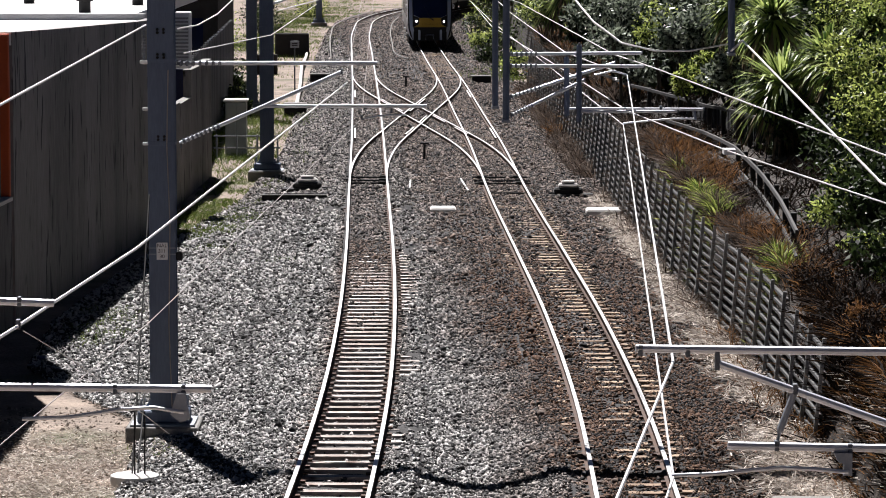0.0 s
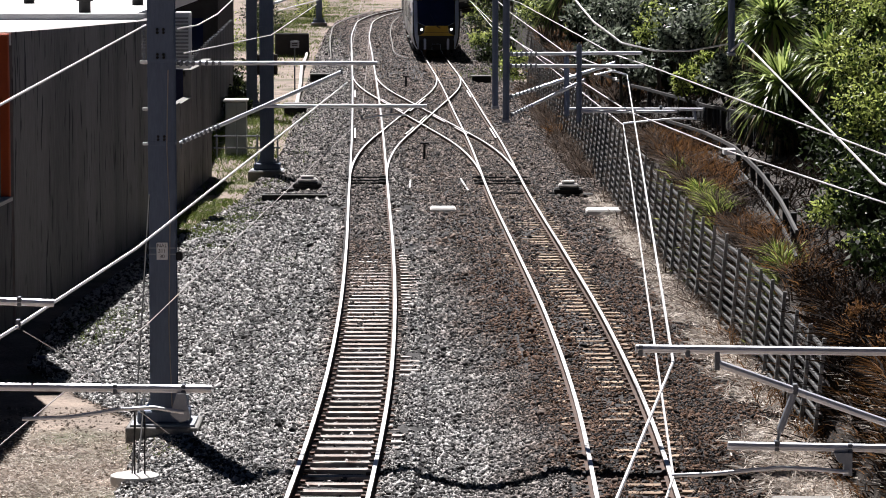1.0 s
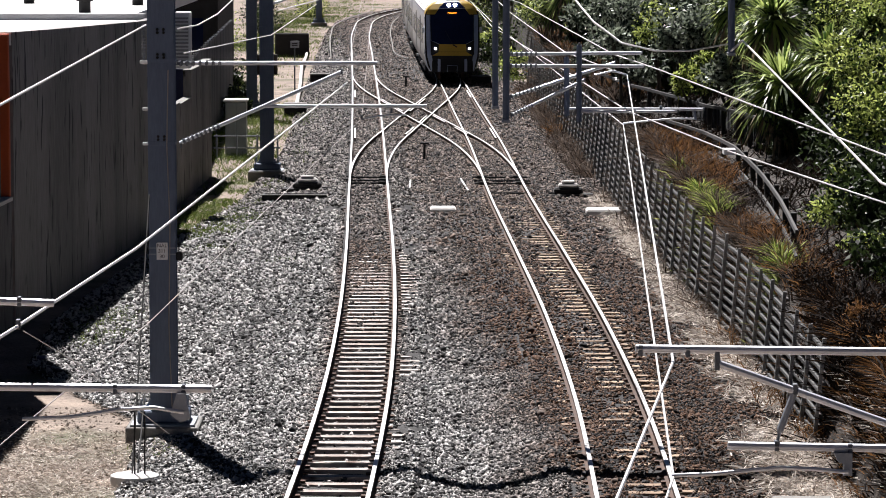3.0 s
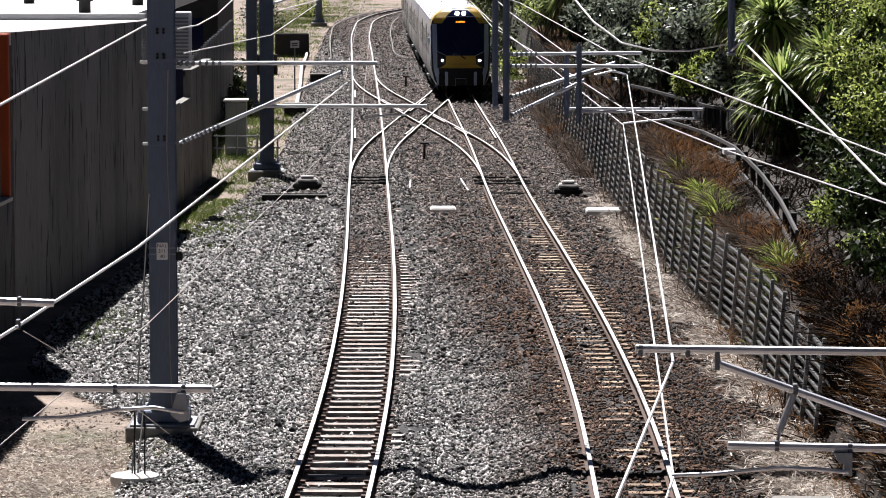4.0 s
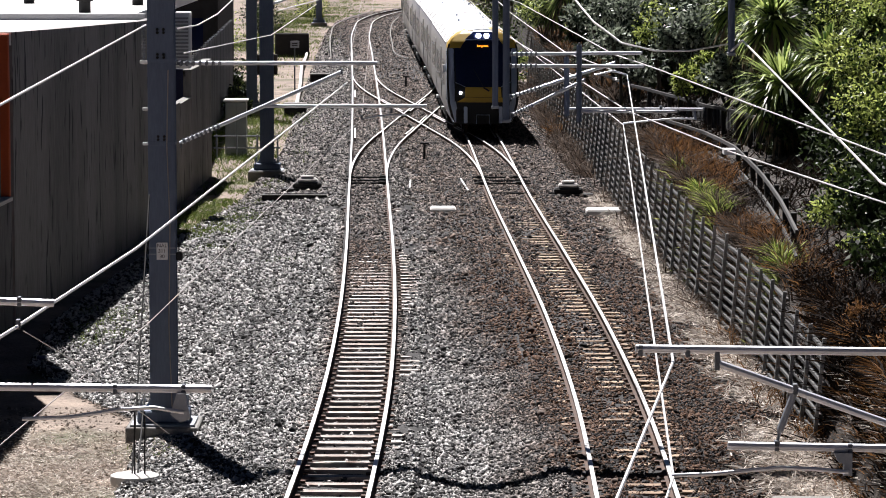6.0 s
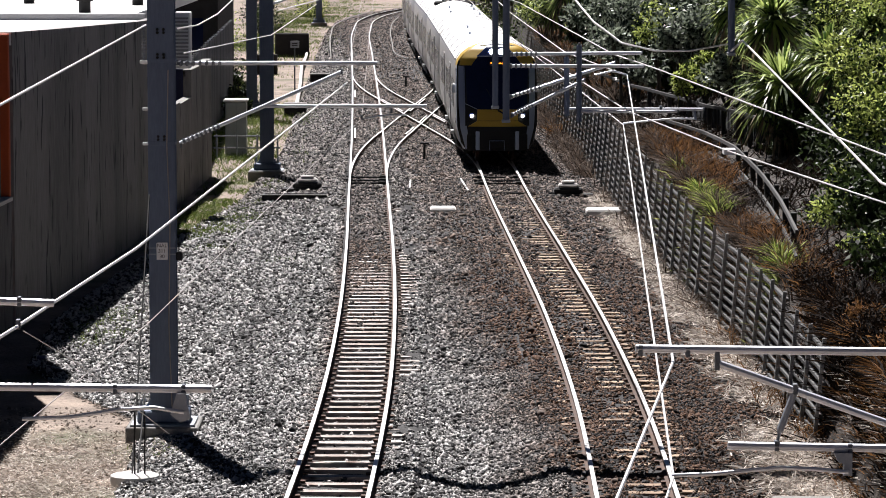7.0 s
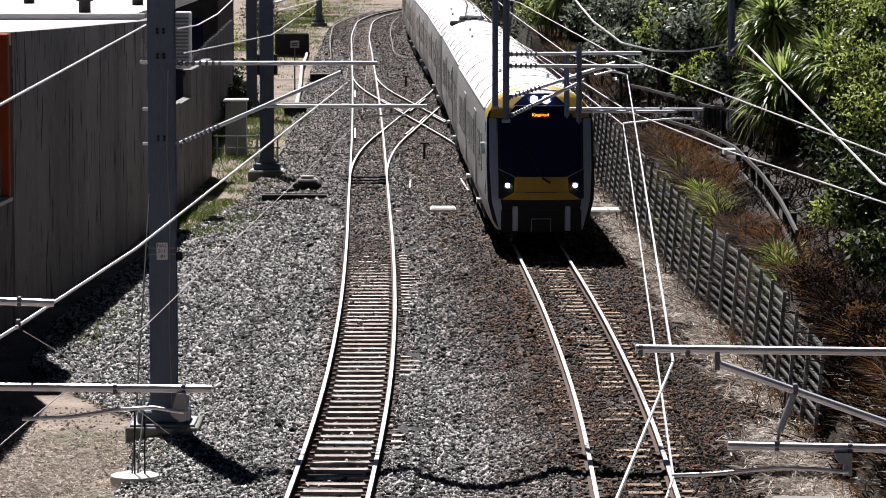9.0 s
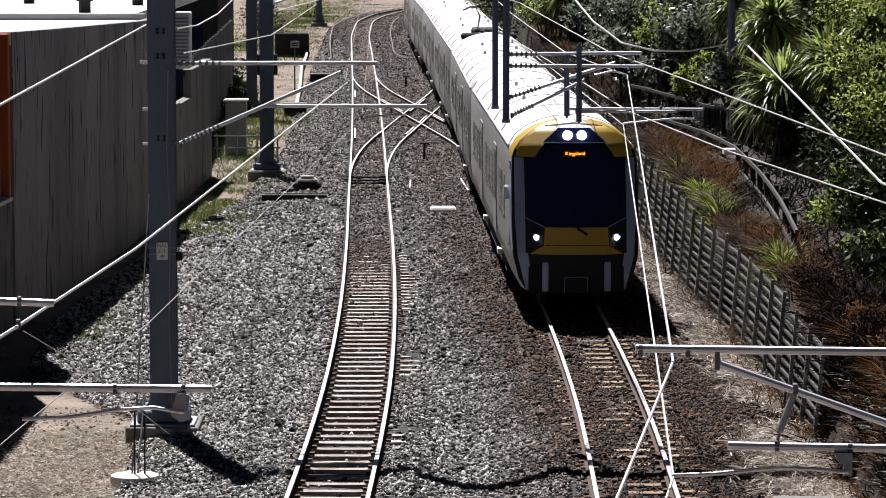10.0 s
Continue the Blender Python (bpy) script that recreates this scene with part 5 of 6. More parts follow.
def cabbage_tree(heads, seed, label="cabbage tree with spiky rosettes of long green leaves"):
    """Heads: (x, y, z, leaf length). Long stiff blades burst from each head; dead ones hang below."""
    rng = np.random.default_rng(seed)
    ob = empty("cabbage_tree", label, "tree", group="trees and shrubs on the bank")
    hx, hy = np.mean([h[0] for h in heads]), np.mean([h[1] for h in heads])
    part("trunk", trunk_mesh((hx, hy, ground_z(hx, hy)), [h[:3] for h in heads], 0.11, rng), BARK, ob)
    for mat, name, n, lo, hi in ((BLADE, "rosette", 420, -0.65, 1.0), (DEAD_BLADE, "dead_leaves", 70, -1.0, -0.5)):
        for x, y, z, size in heads:
            up = rng.uniform(lo, hi, n)
            az = rng.uniform(0, 2 * math.pi, n)
            flatr = np.sqrt(np.maximum(1 - up**2, 0.02))
            d = np.stack([np.cos(az) * flatr, np.sin(az) * flatr, up], 1)
            side = np.stack([-np.sin(az), np.cos(az), 0 * az], 1)
            L = size * rng.uniform(0.75, 1.15, (n, 1))
            sag = np.array([0, 0, -1.0]) * L * rng.uniform(0.1, 0.45, (n, 1))
            wd = 0.042 * rng.uniform(0.8, 1.3, (n, 1))
            rows = []
            for u, k, g in ((0.05, 0.5, 0.0), (0.45, 1.0, 0.12), (0.8, 0.75, 0.5), (1.0, 0.06, 1.0)):
                p = np.array([x, y, z]) + d * L * u + sag * g
                rows += [p - side * wd * k, p + side * wd * k]
            v = np.stack(rows, 1).reshape(-1, 3)
            f = np.array([(0, 1, 3, 2), (2, 3, 5, 4), (4, 5, 7, 6)])
            f = (np.arange(n)[:, None, None] * 8 + f[None]).reshape(-1, 4)
            part(name, quads_mesh(name, v, f, mat), None, ob)
    return ob


cabbage_tree([(8.72, 87, 3.65, 1.5), (8.75, 90, 5.2, 1.2), (9.75, 86, 4.35, 1.2)], 11)
cabbage_tree([(*(8.24, 96, 5.36), 1.0), (*(9.94, 94, 5.49), 1.0), (*(8.45, 93, 4.75), 0.8)], 13)
cabbage_tree([(*(9.88, 84, 4.25), 0.9), (*(10.57, 84, 5.08), 0.9)], 14)
cabbage_tree([(*(5.01, 150, 4.01), 1.3), (*(5.48, 146, 4.84), 1.3)], 15)

BRIGHT, DARKER, GREYISH = ("bright green broad-leaved shrub in the sun", "dark green broad-leaved shrub with shade put into its leaf colour", "grey-green fine-leaved shrub on the bank")
for i, (c, r, n) in enumerate((((9.88, 79, 4.55), 1.2, 1500), ((9.97, 77, 3.35), 1.25, 1600), ((9.63, 80, 2.83), 0.95, 1100), ((9.54, 75, 2.29), 1.0, 1200),
                               ((10.8, 90, 5.31), 1.1, 1100), ((10.98, 84, 5.5), 1.0, 900), ((7.2, 98, 3.1), 0.65, 600), ((7.69, 99, 3.57), 0.5, 400), ((6.63, 106, 4.53), 0.9, 700), ((4.39, 150, 3.63), 1.3, 700))):
    shrub(c, r, LEAF, BRIGHT, int(n * 1.6), 0.115, 0.062, 100 + i)
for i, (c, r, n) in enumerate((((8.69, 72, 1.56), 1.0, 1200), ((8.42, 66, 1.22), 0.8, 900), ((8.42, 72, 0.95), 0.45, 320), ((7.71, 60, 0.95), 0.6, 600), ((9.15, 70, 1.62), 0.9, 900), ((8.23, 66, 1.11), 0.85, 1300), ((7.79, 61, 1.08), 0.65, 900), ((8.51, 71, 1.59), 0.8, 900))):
    shrub(c, r, LEAF if i > 4 else LEAF_SHADED, BRIGHT if i > 4 else DARKER, int(n * 1.3), 0.13, 0.062, 200 + i)
for i, (c, r, n) in enumerate((((7.36, 105, 4.3), 1.2, 1600), ((6.22, 108, 3.39), 0.9, 900), ((5.66, 113, 4.29), 1.3, 1400), ((7.83, 101, 4.79), 1.0, 1100), ((8.01, 95, 3.57), 0.75, 800), ((6.94, 114, 4.82), 1.1, 1000),
                               ((5.05, 114, 3.21), 0.8, 600), ((5.47, 104, 4), 0.7, 500), ((5.32, 125, 4.5), 1.2, 900))):
    shrub(c, r, LEAF_GREY, GREYISH, int(n * 0.8), 0.19, 0.095, 300 + i)
k = 0
for x, y, r, z in ((10.2, 100, 2.4, 4.0), (12.3, 92, 2.5, 3.6), (11.0, 78, 1.9, 3.2), (10.0, 68, 1.6, 2.6), (9.3, 60, 1.4, 2.2), (14, 108, 3, 5), (11.5, 118, 2.8, 5), (8.2, 126, 2.2, 3.6), (9.5, 138, 2.6, 5),
                   (7.0, 146, 2.0, 3.6), (16, 128, 3.2, 6), (6.4, 162, 2.2, 3.8), (10.5, 165, 3, 6), (15, 150, 3.2, 7), (8.6, 112, 1.8, 3.0), (5.6, 180, 2.4, 4.0), (9, 190, 3, 5.5), (6.5, 205, 3, 5), (4.5, 222, 2.6, 4.2),
                   (20, 140, 3.4, 8), (13, 190, 3.6, 7), (10, 225, 3.6, 6), (7.5, 245, 3.4, 5.5)):
    gz = ground_z(x, y)
    shrub((x, y, max(gz + r * 0.6, z * 0.55)), r, LEAF_SHADED, "large dark green tree on the bank", 2500, 0.28, 0.155, 400 + k, "tree", "tree", 10)
    k += 2


def curved(pts, n=24):
    """A smooth path through points that run on in y."""
    ys = np.linspace(pts[0][1], pts[-1][1], n)
    xs, zs = spline([(p[0], p[1]) for p in pts], ys), spline([(p[2], p[1]) for p in pts], ys)
    return list(zip(xs.tolist(), ys.tolist(), zs.tolist()))


def tufts(name, spots, n, height, mat, label, seed, spread=0.25, lean=0.5, width=0.012, lift=-0.03):
    """Grass blades in tufts round the given (x, y); one object of many blades."""
    rng = np.random.default_rng(seed)
    spots = np.array(spots, float)
    i = rng.integers(0, len(spots), n)
    x = spots[i, 0] + rng.normal(size=n) * spread
    y = spots[i, 1] + rng.normal(size=n) * spread * 1.6
    z = np.array([max(ground_z(a, b), bed_z(a, b) - 0.03 if left_edge(b) < a < xc(min(max(b, 40), 165)) - 0.1 else -9) for a, b in zip(x, y)])
    p = np.stack([x, y, z + lift + (rng.random(n) * 0.04 if lift > 0 else 0)], 1)
    h = height * rng.uniform(0.5, 1.3, (n, 1))
    d = rng.normal(size=(n, 3)) * lean
    d[:, 2] = 1
    d /= np.linalg.norm(d, axis=1)[:, None]
    side = np.cross(d, rng.normal(size=(n, 3)))
    side /= np.linalg.norm(side, axis=1)[:, None]
    bend = np.stack([d[:, 0], d[:, 1], -0.35 + 0 * x], 1) * h * 0.35
    w = width * rng.uniform(0.6, 1.4, (n, 1))
    v = np.stack([p - side * w, p + side * w, p + d * h * 0.6 + side * w * 0.7, p + d * h * 0.6 - side * w * 0.7, p + d * h + bend, p + d * h + bend + side * 0.002], 1).reshape(-1, 3)
    f = (np.arange(n)[:, None, None] * 6 + np.array([(0, 1, 2, 3), (3, 2, 5, 4)])[None]).reshape(-1, 4)
    return tagged(new(name, quads_mesh(name, v, f, mat)), label, "grass", kind="stuff")


DEAD_SCRUB = material("dead_scrub", (0.035, 0.025, 0.019), (0.2, 0.155, 0.125), 0.5, 5, 0.9, 0, 0.0, island=0.8, thin=0.2)
rg = np.random.default_rng(77)


def along_crib(n, y0, y1, d0, d1):
    ys = rg.uniform(y0, y1, n)
    return [(xc(min(y, 165)) + rg.uniform(d0, d1), y) for y in ys]


tufts("dry_grass", [(6.2, 87), (6.1, 89), (6.0, 91), (6.3, 84), (6.4, 82), (5.9, 93), (6.2, 66), (6.35, 64), (6.3, 62), (6.5, 68), (6.3, 71), (6.1, 79), (6.4, 59), (6.3, 57)], 6500, 0.5, STRAW, "dry rust-brown grass hanging over the crib wall", 21, 0.4, 0.7, 0.011)
tufts("dry_grass", along_crib(22, 108, 165, 0.3, 2.2), 5000, 0.6, STRAW, "dry rust-brown scrub on the far bank", 22, 0.4, 0.7, 0.02)
tufts("dead_bracken", along_crib(190, 53, 150, 0.4, 4.4), 26000, 0.45, BRACKEN_SHADED, "dead bracken on the bank with tree shade in its dark colour", 23, 0.4, 0.9, 0.014)
tufts("dead_scrub", along_crib(60, 106, 160, -0.1, 0.6), 7500, 0.8, DEAD_SCRUB, "grey-brown dead scrub before the far end of the crib wall", 41, 0.3, 0.7, 0.016)
tufts("dead_scrub", along_crib(50, 58, 100, 0.12, 0.7), 12000, 0.6, DEAD_SCRUB, "grey-brown dead grass hanging over the crib wall", 42, 0.22, 1.0, 0.01)
tufts("green_grass", [(5.95, 74.0), (6.0, 75.2), (5.9, 76.5), (5.85, 78), (5.6, 83), (6.3, 63.0), (6.35, 64.2)], 2000, 0.46, GRASS_BRIGHT, "bright green flax-like clump on the bank", 24, 0.13, 0.6, 0.017)
tufts("pale_straw", [(xc(min(y, 165)) - rg.uniform(0.0, 0.75) * (0.45 if y > 72 else 1), y) for y in rg.uniform(47, 100, 160)], 20000, 0.2, STRAW_PALE, "pale dead straw along the foot of the wall", 25, 0.22, 2.6, 0.012, 0.05)
tufts("pale_straw", [(rg.uniform(4.7, 6.9), rg.uniform(45.0, 53)) for _ in range(60)], 8000, 0.2, STRAW_PALE, "pale dead straw by the end of the wall", 33, 0.3, 2.6, 0.012, 0.06)
tufts("verge_grass", [(rg.uniform(-9.5, -6.2), rg.uniform(110, 150)) for _ in range(90)] + [(rg.uniform(-13, -9.0), rg.uniform(200, 270)) for _ in range(90)], 24000, 0.24, GRASS, "green grass verge beside the far track", 26, 0.7, 0.6, 0.011)
tufts("verge_grass", [(-6.85, 71.5), (-6.9, 97), (-6.6, 95), (-4.45, 52.2), (-4.35, 52.8), (-4.8, 53.3), (-6.6, 68.5), (-5.6, 89), (-3.9, 81)], 1800, 0.14, GRASS, "small green grass tufts in the gravel", 27, 0.22, 0.8, 0.008)
tufts("ground_litter", [(rg.uniform(-7.5, -4.7), rg.uniform(46, 55)) for _ in range(60)], 12000, 0.09, STRAW_PALE, "pale dry litter on the bare soil", 28, 0.4, 2.4, 0.008, 0.02)


tufts("dead_bracken", [(rg.uniform(6.5, 7.8), rg.uniform(50, 57)) for _ in range(60)], 11000, 0.6, BRACKEN_SHADED, "brown dead bracken by the end of the wall, darkened as in shade", 29, 0.3, 0.9, 0.02)
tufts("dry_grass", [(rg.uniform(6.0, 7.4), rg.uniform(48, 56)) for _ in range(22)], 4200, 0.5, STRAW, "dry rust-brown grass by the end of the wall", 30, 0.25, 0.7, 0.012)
tufts("dead_bracken", [(rg.uniform(6.15, 7.2), rg.uniform(45, 54)) for _ in range(70)], 7000, 0.4, BRACKEN_SHADED, "dead bracken on the bank's end, darkened as in shade", 43, 0.2, 0.9, 0.02)
tufts("dry_grass", [(rg.uniform(6.3, 7.3), rg.uniform(46, 53)) for _ in range(14)], 3000, 0.4, STRAW, "dry rust-brown grass on the bank's end", 44, 0.2, 0.9, 0.012)
for i in range(16):
    q = 52 + i * 3.1
    x = 8.6 + 1.2 * rg.random() + (0.5 if 75 < q < 95 else 0)
    shrub((x, q, ground_z(x, q) + 0.7), 1.15, LEAF_SHADED, "low shrub with the trees' shade put into its leaf colour", 900, 0.17, 0.085, 500 + i)
for i, (x, y, r0) in enumerate(((3.4, 172, 1.0), (3.0, 186, 1.2), (4.2, 198, 1.6), (2.6, 206, 1.0), (2.6, 222, 1.2), (3.6, 236, 1.6), (2.8, 252, 1.4), (6, 262, 2.2), (-12.5, 178, 1.4), (-13, 205, 1.6), (-12, 232, 1.5), (-14, 255, 2.0), (-10.5, 268, 1.4), (-9.9, 153, 1.0), (-8.6, 146, 0.7), (-9.4, 148, 0.9), (-10.6, 166, 1.1), (-8.4, 139, 0.6))):
    shrub((x, y, ground_z(x, y) + r0 * 0.6), r0, LEAF_SHADED if i % 3 else LEAF, "green scrub beside the far curve", 700, 0.2, 0.1, 540 + i)
tufts("far_grass", [(rg.uniform(-14, -8.2), rg.uniform(150, 300)) for _ in range(120)] + [(rg.uniform(-16, -6), rg.uniform(262, 345)) for _ in range(60)] + [(rg.uniform(-5, 4), rg.uniform(296, 350)) for _ in range(30)] + [(rg.uniform(1.8, 6), rg.uniform(165, 260)) for _ in range(60)], 25000, 0.28, GRASS, "green and dry grass beside the far curve", 31, 0.9, 0.6, 0.014)

for i in range(16):
    x, y = rg.uniform(6.2, 7.7), rg.uniform(48.5, 60)
    mt, lb = ((STRAW, "rust-brown dead shrub by the end of the wall") if i % 4 == 0 else (BRACKEN_SHADED, "brown dead shrub by the end of the wall, darkened as in shade"))
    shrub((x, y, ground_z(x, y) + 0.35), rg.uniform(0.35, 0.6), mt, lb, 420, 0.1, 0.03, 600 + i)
tufts("verge_grass", [(rg.uniform(-7.2, -5.3), rg.uniform(84, 112)) for _ in range(44)] + [(rg.uniform(-7.4, -6.6), rg.uniform(66, 74)) for _ in range(5)], 7500, 0.14, GRASS, "small green grass tufts in the gravel", 34, 0.3, 0.8, 0.01, 0.0)

# ---- fences on the bank ----
def rail_fence(pts, heights, label, r=0.029):
    ob = empty("rail_fence", label, "fence", group="fences on the bank")
    for h in heights:
        for a, b in zip(pts, pts[1:]):
            m = Mesh().sweep([(a[0], a[1], h), ((a[0] + b[0]) / 2, (a[1] + b[1]) / 2, h + 0.012), (b[0], b[1], h)], [(-r, -2 * r), (r, -2 * r), (r, 0.7 * r), (0.7 * r, r), (-0.7 * r, r), (-r, 0.7 * r)])
            part("rail", m, TIMBER, ob)
    for i, (a, b) in enumerate(zip(pts, pts[1:])):
        for u in (0.0, 0.5):
            x, y = a[0] + (b[0] - a[0]) * u + 0.1, a[1] + (b[1] - a[1]) * u
            part("post", Mesh().box((x - 0.06, y - 0.06, ground_z(x, y) - 0.3), (x + 0.06, y + 0.06, heights[0] + 0.05), 0.01), TIMBER, ob, smooth=0)
    return ob


rail_fence([(6.33, 95.9), (7.04, 90.5), (7.34, 85.2), (7.28, 80.5), (7.2, 76.1), (6.95, 69.5), (6.58, 62.75)], [2.2, 1.72], "weathered timber rail fence along the bank")
rail_fence([(5.3, 115), (5.84, 107.5), (6.71, 101.7), (7.45, 95.9), (8.02, 93.2), (8.4, 90)], [2.62], "weathered timber rail fence behind the path")
plank_fence = empty("plank_fence", "dark timber plank fence below the trees", "fence", group="fences on the bank")
for i in range(44):
    u = i / 43
    x, y = 7.6 + u * 0.95, 101 - u * 10
    ob = part("plank", Mesh().box((x - 0.015, y, ground_z(x, y) - 0.2), (x + 0.015, y + 0.21, 2.5 + 0.03 * (i % 3)), 0.0), DARK_TIMBER, plank_fence, smooth=0)

# ---- trackside things ----
def point_machine(x, y, s, label):
    ob = empty("point_machine", label, "point machine", Matrix.Translation((x, y, -0.17)), group="point machines")
    part("base", Mesh().box((-0.75, -0.3, -0.12), (0.75, 0.3, 0.02), 0.02), BLACK_STEEL, ob, smooth=0)
    b = part("housing", Mesh().box((-0.42, -0.26, 0.0), (0.42, 0.26, 0.2), 0.05), BLACK_STEEL, ob, "black cast housing", smooth=30)
    # lid and knob coloured pale to stand for the sun on their tops
    part("lid", Mesh().box((-0.3, -0.2, 0.2), (0.3, 0.2, 0.32), 0.05), PALE_CONCRETE, b, "lid with its sunlit top put into a pale colour", smooth=30)
    part("knob", Mesh().box((-0.2, -0.12, 0.32), (0.2, 0.12, 0.4), 0.03), PALE_CONCRETE, b, smooth=30)
    for q in (-0.12, 0.1):
        part("throw_rod", Mesh().tube([(s * 0.4, q, 0.03), (s * 2.2, q, 0.03)], 0.025, 6), BLACK_STEEL, ob)
    return ob


point_machine(-4.05, 101.0, 1, "black point machine with pale lid beside the track")
point_machine(3.67, 99.0, -1, "black point machine with pale lid beside the track")
trough = empty("cable_trough", "black open steel cable trough beside the point machine", "trough")
for lo, hi, nm in (((-5.25, 97.8, -0.62), (-3.2, 97.86, -0.1), "side_plate"), ((-5.25, 98.7, -0.62), (-3.2, 98.76, -0.12), "side_plate"), ((-5.25, 97.86, -0.62), (-5.19, 98.7, -0.11), "end_plate"), ((-5.19, 97.86, -0.4), (-3.2, 98.7, -0.34), "floor_plate")):
    part(nm, Mesh().box(lo, hi, 0.006), BLACK_STEEL, trough, smooth=0)
part("edge_strip", Mesh().box((-5.25, 97.78, -0.098), (-3.2, 97.87, -0.075), 0.004), CONCRETE, trough, "pale upper edge", smooth=0)
for x, y, w in ((0.0, 93.6, 0.36), (4.42, 93.2, 0.48), (5.05, 46.9, 0.45)):
    thing("concrete_slab", Mesh().box((x - w, y - 0.55, -0.35), (x + w, y + 0.35, -0.06), 0.05), PALE_CONCRETE if y > 50 else CONCRETE, "concrete slab lying in the ballast", "slab", group="slabs", smooth=0)
for x, y in ((-0.62, 112.8), (-1.72, 157.5)):
    p = empty("marker_post", "short black marker post with a cross head between tracks", "marker post", group="marker posts")
    part("stem", Mesh().box((x - 0.04, y - 0.04, -0.4), (x + 0.04, y + 0.04, 0.33), 0.008), BLACK_STEEL, p, smooth=0)
    part("head", Mesh().box((x - 0.15, y - 0.04, 0.33), (x + 0.15, y + 0.04, 0.4), 0.01), BLACK_STEEL, p, smooth=0)
for y, x in ((102.2, -2.35), (103.2, -2.35), (102.0, 1.8), (103.0, 1.8), (104.4, -2.35), (104.4, 1.75)):
    thing("stretcher_bar", Mesh().tube([(x - 0.85, y, -0.1), (x + 0.85, y, -0.1)], 0.03, 6).box((x - 0.7, y - 0.05, -0.14), (x - 0.4, y + 0.05, -0.04), 0.01).box((x + 0.4, y - 0.05, -0.14), (x + 0.7, y + 0.05, -0.04), 0.01),
          BLACK_STEEL, "black stretcher bar between the switch blades", "stretcher bar", group="stretcher bars", smooth=0)
for a, b in (((-1.0, 100.5), (-1.0, 103.5)), ((0.55, 104), (0.75, 99.6))):
    thing("lineside_cable", Mesh().tube([(*a, -0.12), (*b, -0.12)], 0.03, 6), WHITE, "pale pipe lying in the ballast", "pipe")
# looping cables on the stones
thing("lineside_cable", Mesh().tube(curved([(-1.84, 178, 0.29), (-2.45, 184, 0.21), (-3, 200, 0.28), (-3.34, 216, 0.37), (-3.36, 232, 0.44), (-3.11, 240, 0.49)]), 0.035, 6), CONCRETE, "pale cable looping over the ballast", "cable")
thing("lineside_cable", Mesh().tube(curved([(-5.94, 180, 0.18), (-7.05, 214, 0.26), (-7.22, 226, 0.38), (-6.64, 236, 0.5), (-5.16, 250, 0.59)]), 0.04, 6), CONCRETE, "pale cable looping over the ballast", "cable")
for i, (a, b) in enumerate((((-8.08, 203, -0.07), (-7.51, 181, -0.02)), ((-7.5, 180, -0.03), (-6.16, 142, 0.05)))):
    thing("concrete_kerb", Mesh().tube([(a[0], a[1], -0.2), ((a[0] + b[0]) / 2 + 0.05, (a[1] + b[1]) / 2, -0.2), (b[0], b[1], -0.2)], 0.085, 8), PALE_CONCRETE, "pale concrete kerb edging the far track", "kerb", group="kerbs")
for x, y in ((-6.1, 140.0), (-6.0, 165), (1.85, 163.0)):
    e = empty("trackside_box", "low black trackside equipment box", "equipment box", group="trackside boxes")
    part("case", Mesh().box((x - 0.45, y - 0.3, -0.4), (x + 0.45, y + 0.3, 0.1), 0.04), BLACK_STEEL, e, smooth=30)
    part("lid", Mesh().box((x - 0.48, y - 0.33, 0.1), (x + 0.48, y + 0.33, 0.16), 0.02), CONCRETE, e, smooth=30)
cab = empty("relay_cabinet", "grey-green metal relay cabinet standing in the grass", "cabinet")
part("case", Mesh().box((-7.6, 118, -0.5), (-6.85, 118.6, 1.45), 0.03), CABINET, cab, smooth=0)
part("roof", Mesh().box((-7.66, 117.9, 1.45), (-6.79, 118.7, 1.54), 0.03), PALE_CONCRETE, cab, "pale sloping cabinet roof", smooth=0)
for x in (-7.58, -7.2):
    part("door", Mesh().box((x, 117.97, -0.3), (x + 0.34, 117.998, 1.38), 0.008), CABINET, cab, smooth=0)
guard = empty("guard_fence", "low pale metal rail fence before the cabinet", "fence")
for z in (-0.05, 0.35):
    part("rail", Mesh().tube([(-7.9, 116.6, z), (-5.6, 116.6, z)], 0.03, 6), GALV, guard)
for x in (-7.8, -7.1, -6.4, -5.7):
    part("post", Mesh().tube([(x, 116.6, -0.5), (x, 116.6, 0.4)], 0.035, 6), GALV, guard)
board_sign = empty("trackside_sign", "small pale trackside sign with dark marks on a post", "sign")
part("board", Mesh().box((-7.2, 160, 1.6), (-6.78, 160.04, 1.93), 0.015), GALV, board_sign, smooth=0)
for z in (1.68, 1.78):
    part("mark", Mesh().box((-7.12, 159.985, z), (-6.86, 159.998, z + 0.05)), SIGN_BLACK, board_sign, smooth=0)
part("post", Mesh().tube([(-7.0, 160.07, -0.5), (-7.0, 160.07, 1.7)], 0.04, 6), GALV_DARK, board_sign)

thing("low_black_wall", Mesh().box((-9.7, 196, -0.5), (-7.75, 196.4, 0.95), 0.05).box((-9.7, 176, -0.5), (-8.6, 176.4, 0.6), 0.04), BLACK_STEEL, "low black wall beside the far kerb", "wall", smooth=0)

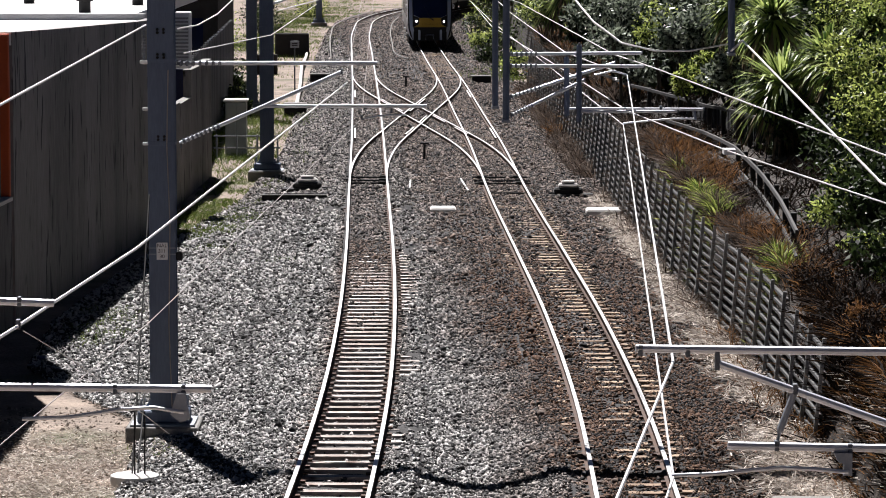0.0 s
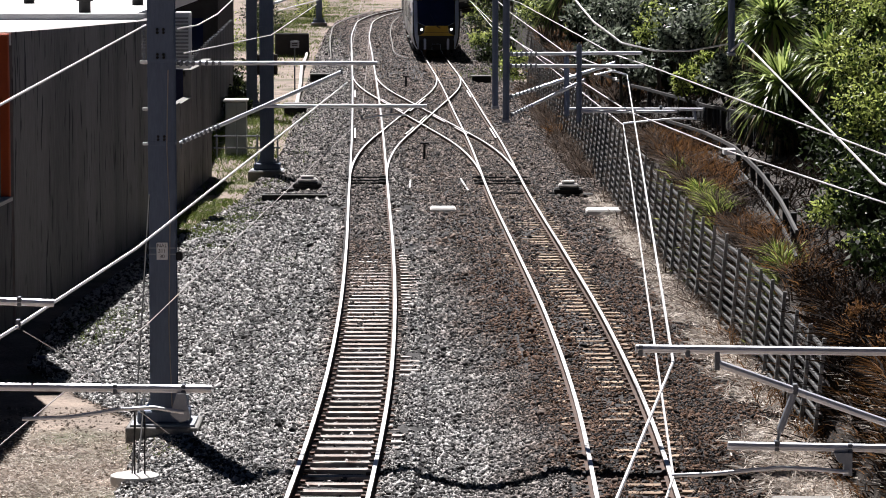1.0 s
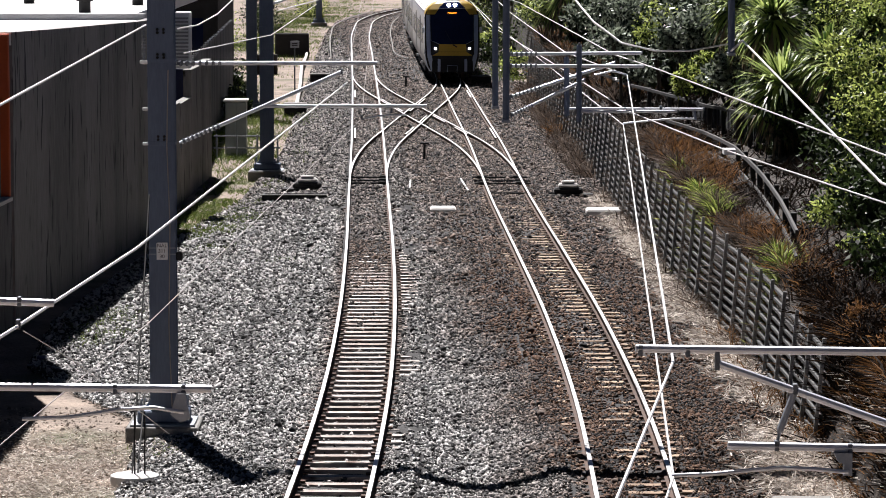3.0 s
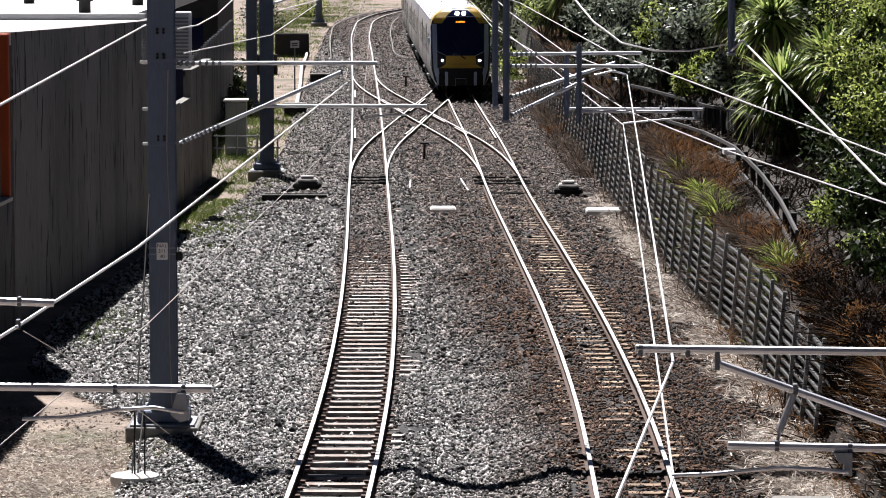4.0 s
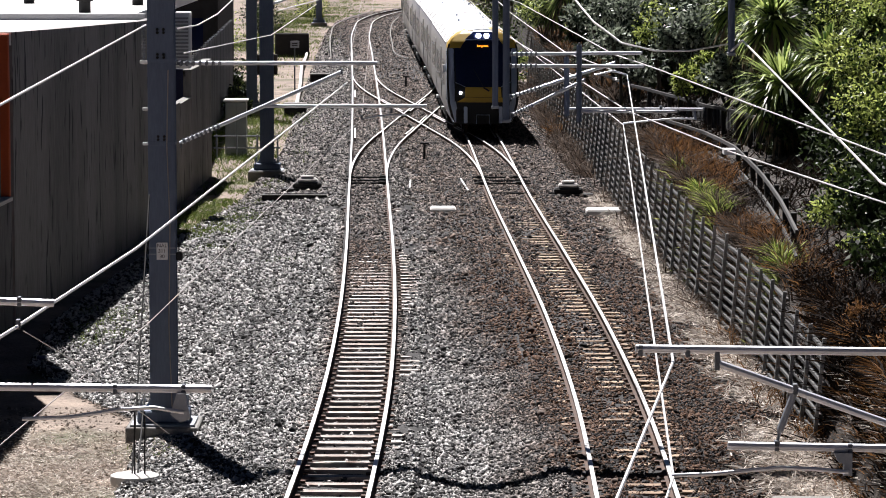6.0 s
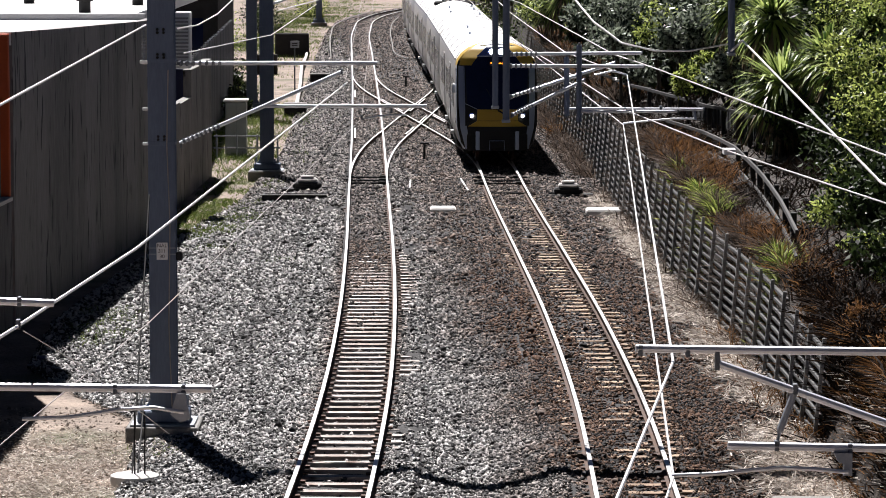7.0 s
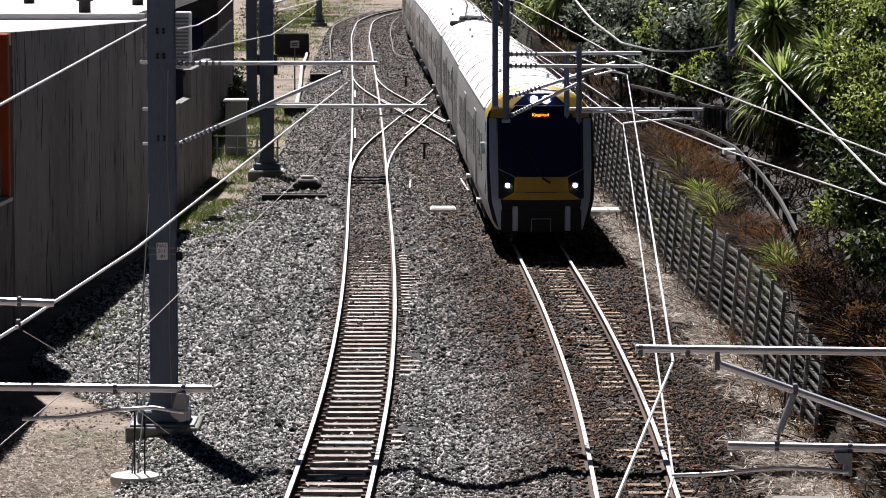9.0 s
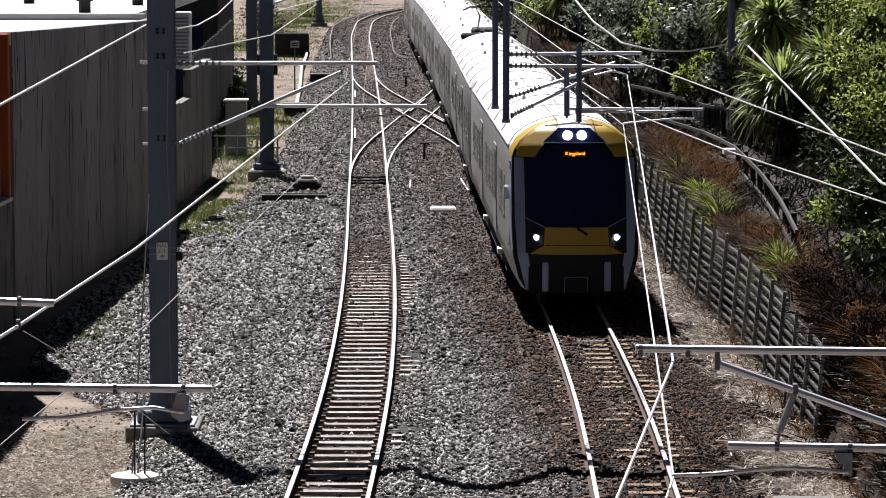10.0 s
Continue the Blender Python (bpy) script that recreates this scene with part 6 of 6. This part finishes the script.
# dark yard fence and units beyond the warehouse
yard = empty("yard_fence", "tall dark timber fence in shade beside the line", "fence")
for i in range(90):
    u = i / 89
    x, y = -8.35 - u * 1.1, 110 + u * 42
    part("board", Mesh().box((x - 0.02, y, -0.6), (x + 0.02, y + 0.42, 3.1 + 0.05 * (i % 4)), 0.0), YARD_BOARD, yard, smooth=0)
unit = empty("ventilation_unit", "white louvred ventilation unit beside the warehouse", "ventilation unit")
part("case", Mesh().box((-7.6, 96, 3.65), (-7.15, 96.7, 5.25), 0.03), WHITE, unit, smooth=0)
for i in range(14):
    z = 3.75 + i * 0.1
    part("louvre", Mesh().box((-7.56, 95.94, z), (-7.2, 95.99, z + 0.05), 0.0), FLASHING, unit, smooth=0)
thing("blue_container", Mesh().box((-10.4, 106.0, -0.5), (-7.95, 108.5, 3.2), 0.04), BLUE, "dark blue steel container behind the wall", "container", smooth=0)
shed = empty("far_building", "flat pale far building with dark openings", "building")
part("wall", Mesh().box((-22, 160, -0.5), (-10.6, 172, 5.2), 0.05), DARK_TIMBER, shed, smooth=0)
part("roof", Mesh().box((-22.2, 159.8, 5.2), (-10.4, 172.2, 5.5), 0.03), ROOF_WHITE, shed, smooth=0)
for i in range(4):
    part("window", Mesh().box((-20.6 + i * 2.6, 159.9, 1.2), (-19.1 + i * 2.6, 159.98, 3.0), 0.01), GLASS_DARK, shed, smooth=0)

# clods and pebbles on the bare soil beside the mast
rp = np.random.default_rng(90)
clods = Mesh()
for i in range(5500):
    x, y = rp.uniform(-9.2, -4.4), rp.uniform(44, 58)
    if x > left_edge(y) + 0.15:
        continue
    s = 0.012 * rp.lognormal(0, 0.45)
    z = ground_z(x, y) + s * 0.3
    q = rp.normal(0, 0.25, (6, 3)) * s
    base = ((s, 0, 0), (-s, 0, 0), (0, s, 0), (0, -s, 0), (0, 0, s), (0, 0, -s))
    clods.add([(x + b[0] * 1.3 + w[0], y + b[1] * 1.3 + w[1], z + b[2] + w[2]) for b, w in zip(base, q)], [(0, 2, 4), (2, 1, 4), (1, 3, 4), (3, 0, 4), (2, 0, 5), (1, 2, 5), (3, 1, 5), (0, 3, 5)])
thing("soil_clods", clods, CLOD, "dry brown clods and pebbles on the bare soil", "soil", kind="stuff", smooth=0)

# boxes added out of view, sized so their shadow falls on the left soil
tagged(thing("wall_west", Mesh().box((-9.25, 56.8, -0.6), (-8.36, 63.2, 6.4), 0.03).box((-9.25, 63.2, -0.6), (-8.76, 66.8, 6.4), 0.03).box((-10.5, 66.8, -0.6), (-9.0, 68.84, 9.8), 0.03), PANEL, "unseen plain wall added to throw shade on the soil", "wall", kind="structure", smooth=0))
thing("blue_scrap", Mesh().box((-7.72, 63.9, -0.45), (-7.55, 64.1, -0.3), 0.01), BLUE, "small blue scrap lying in the wall's shade", "scrap", smooth=0)

# ---- sleepers ----
sleepers(track_left, xl, 47.7 - 0.635 * 6, 395, 0.635, 190, 3, SLEEPER)
sleepers(track_right, xr, 44.4, 395, 0.635, 190, 4, SLEEPER_RUSTY)


motions()
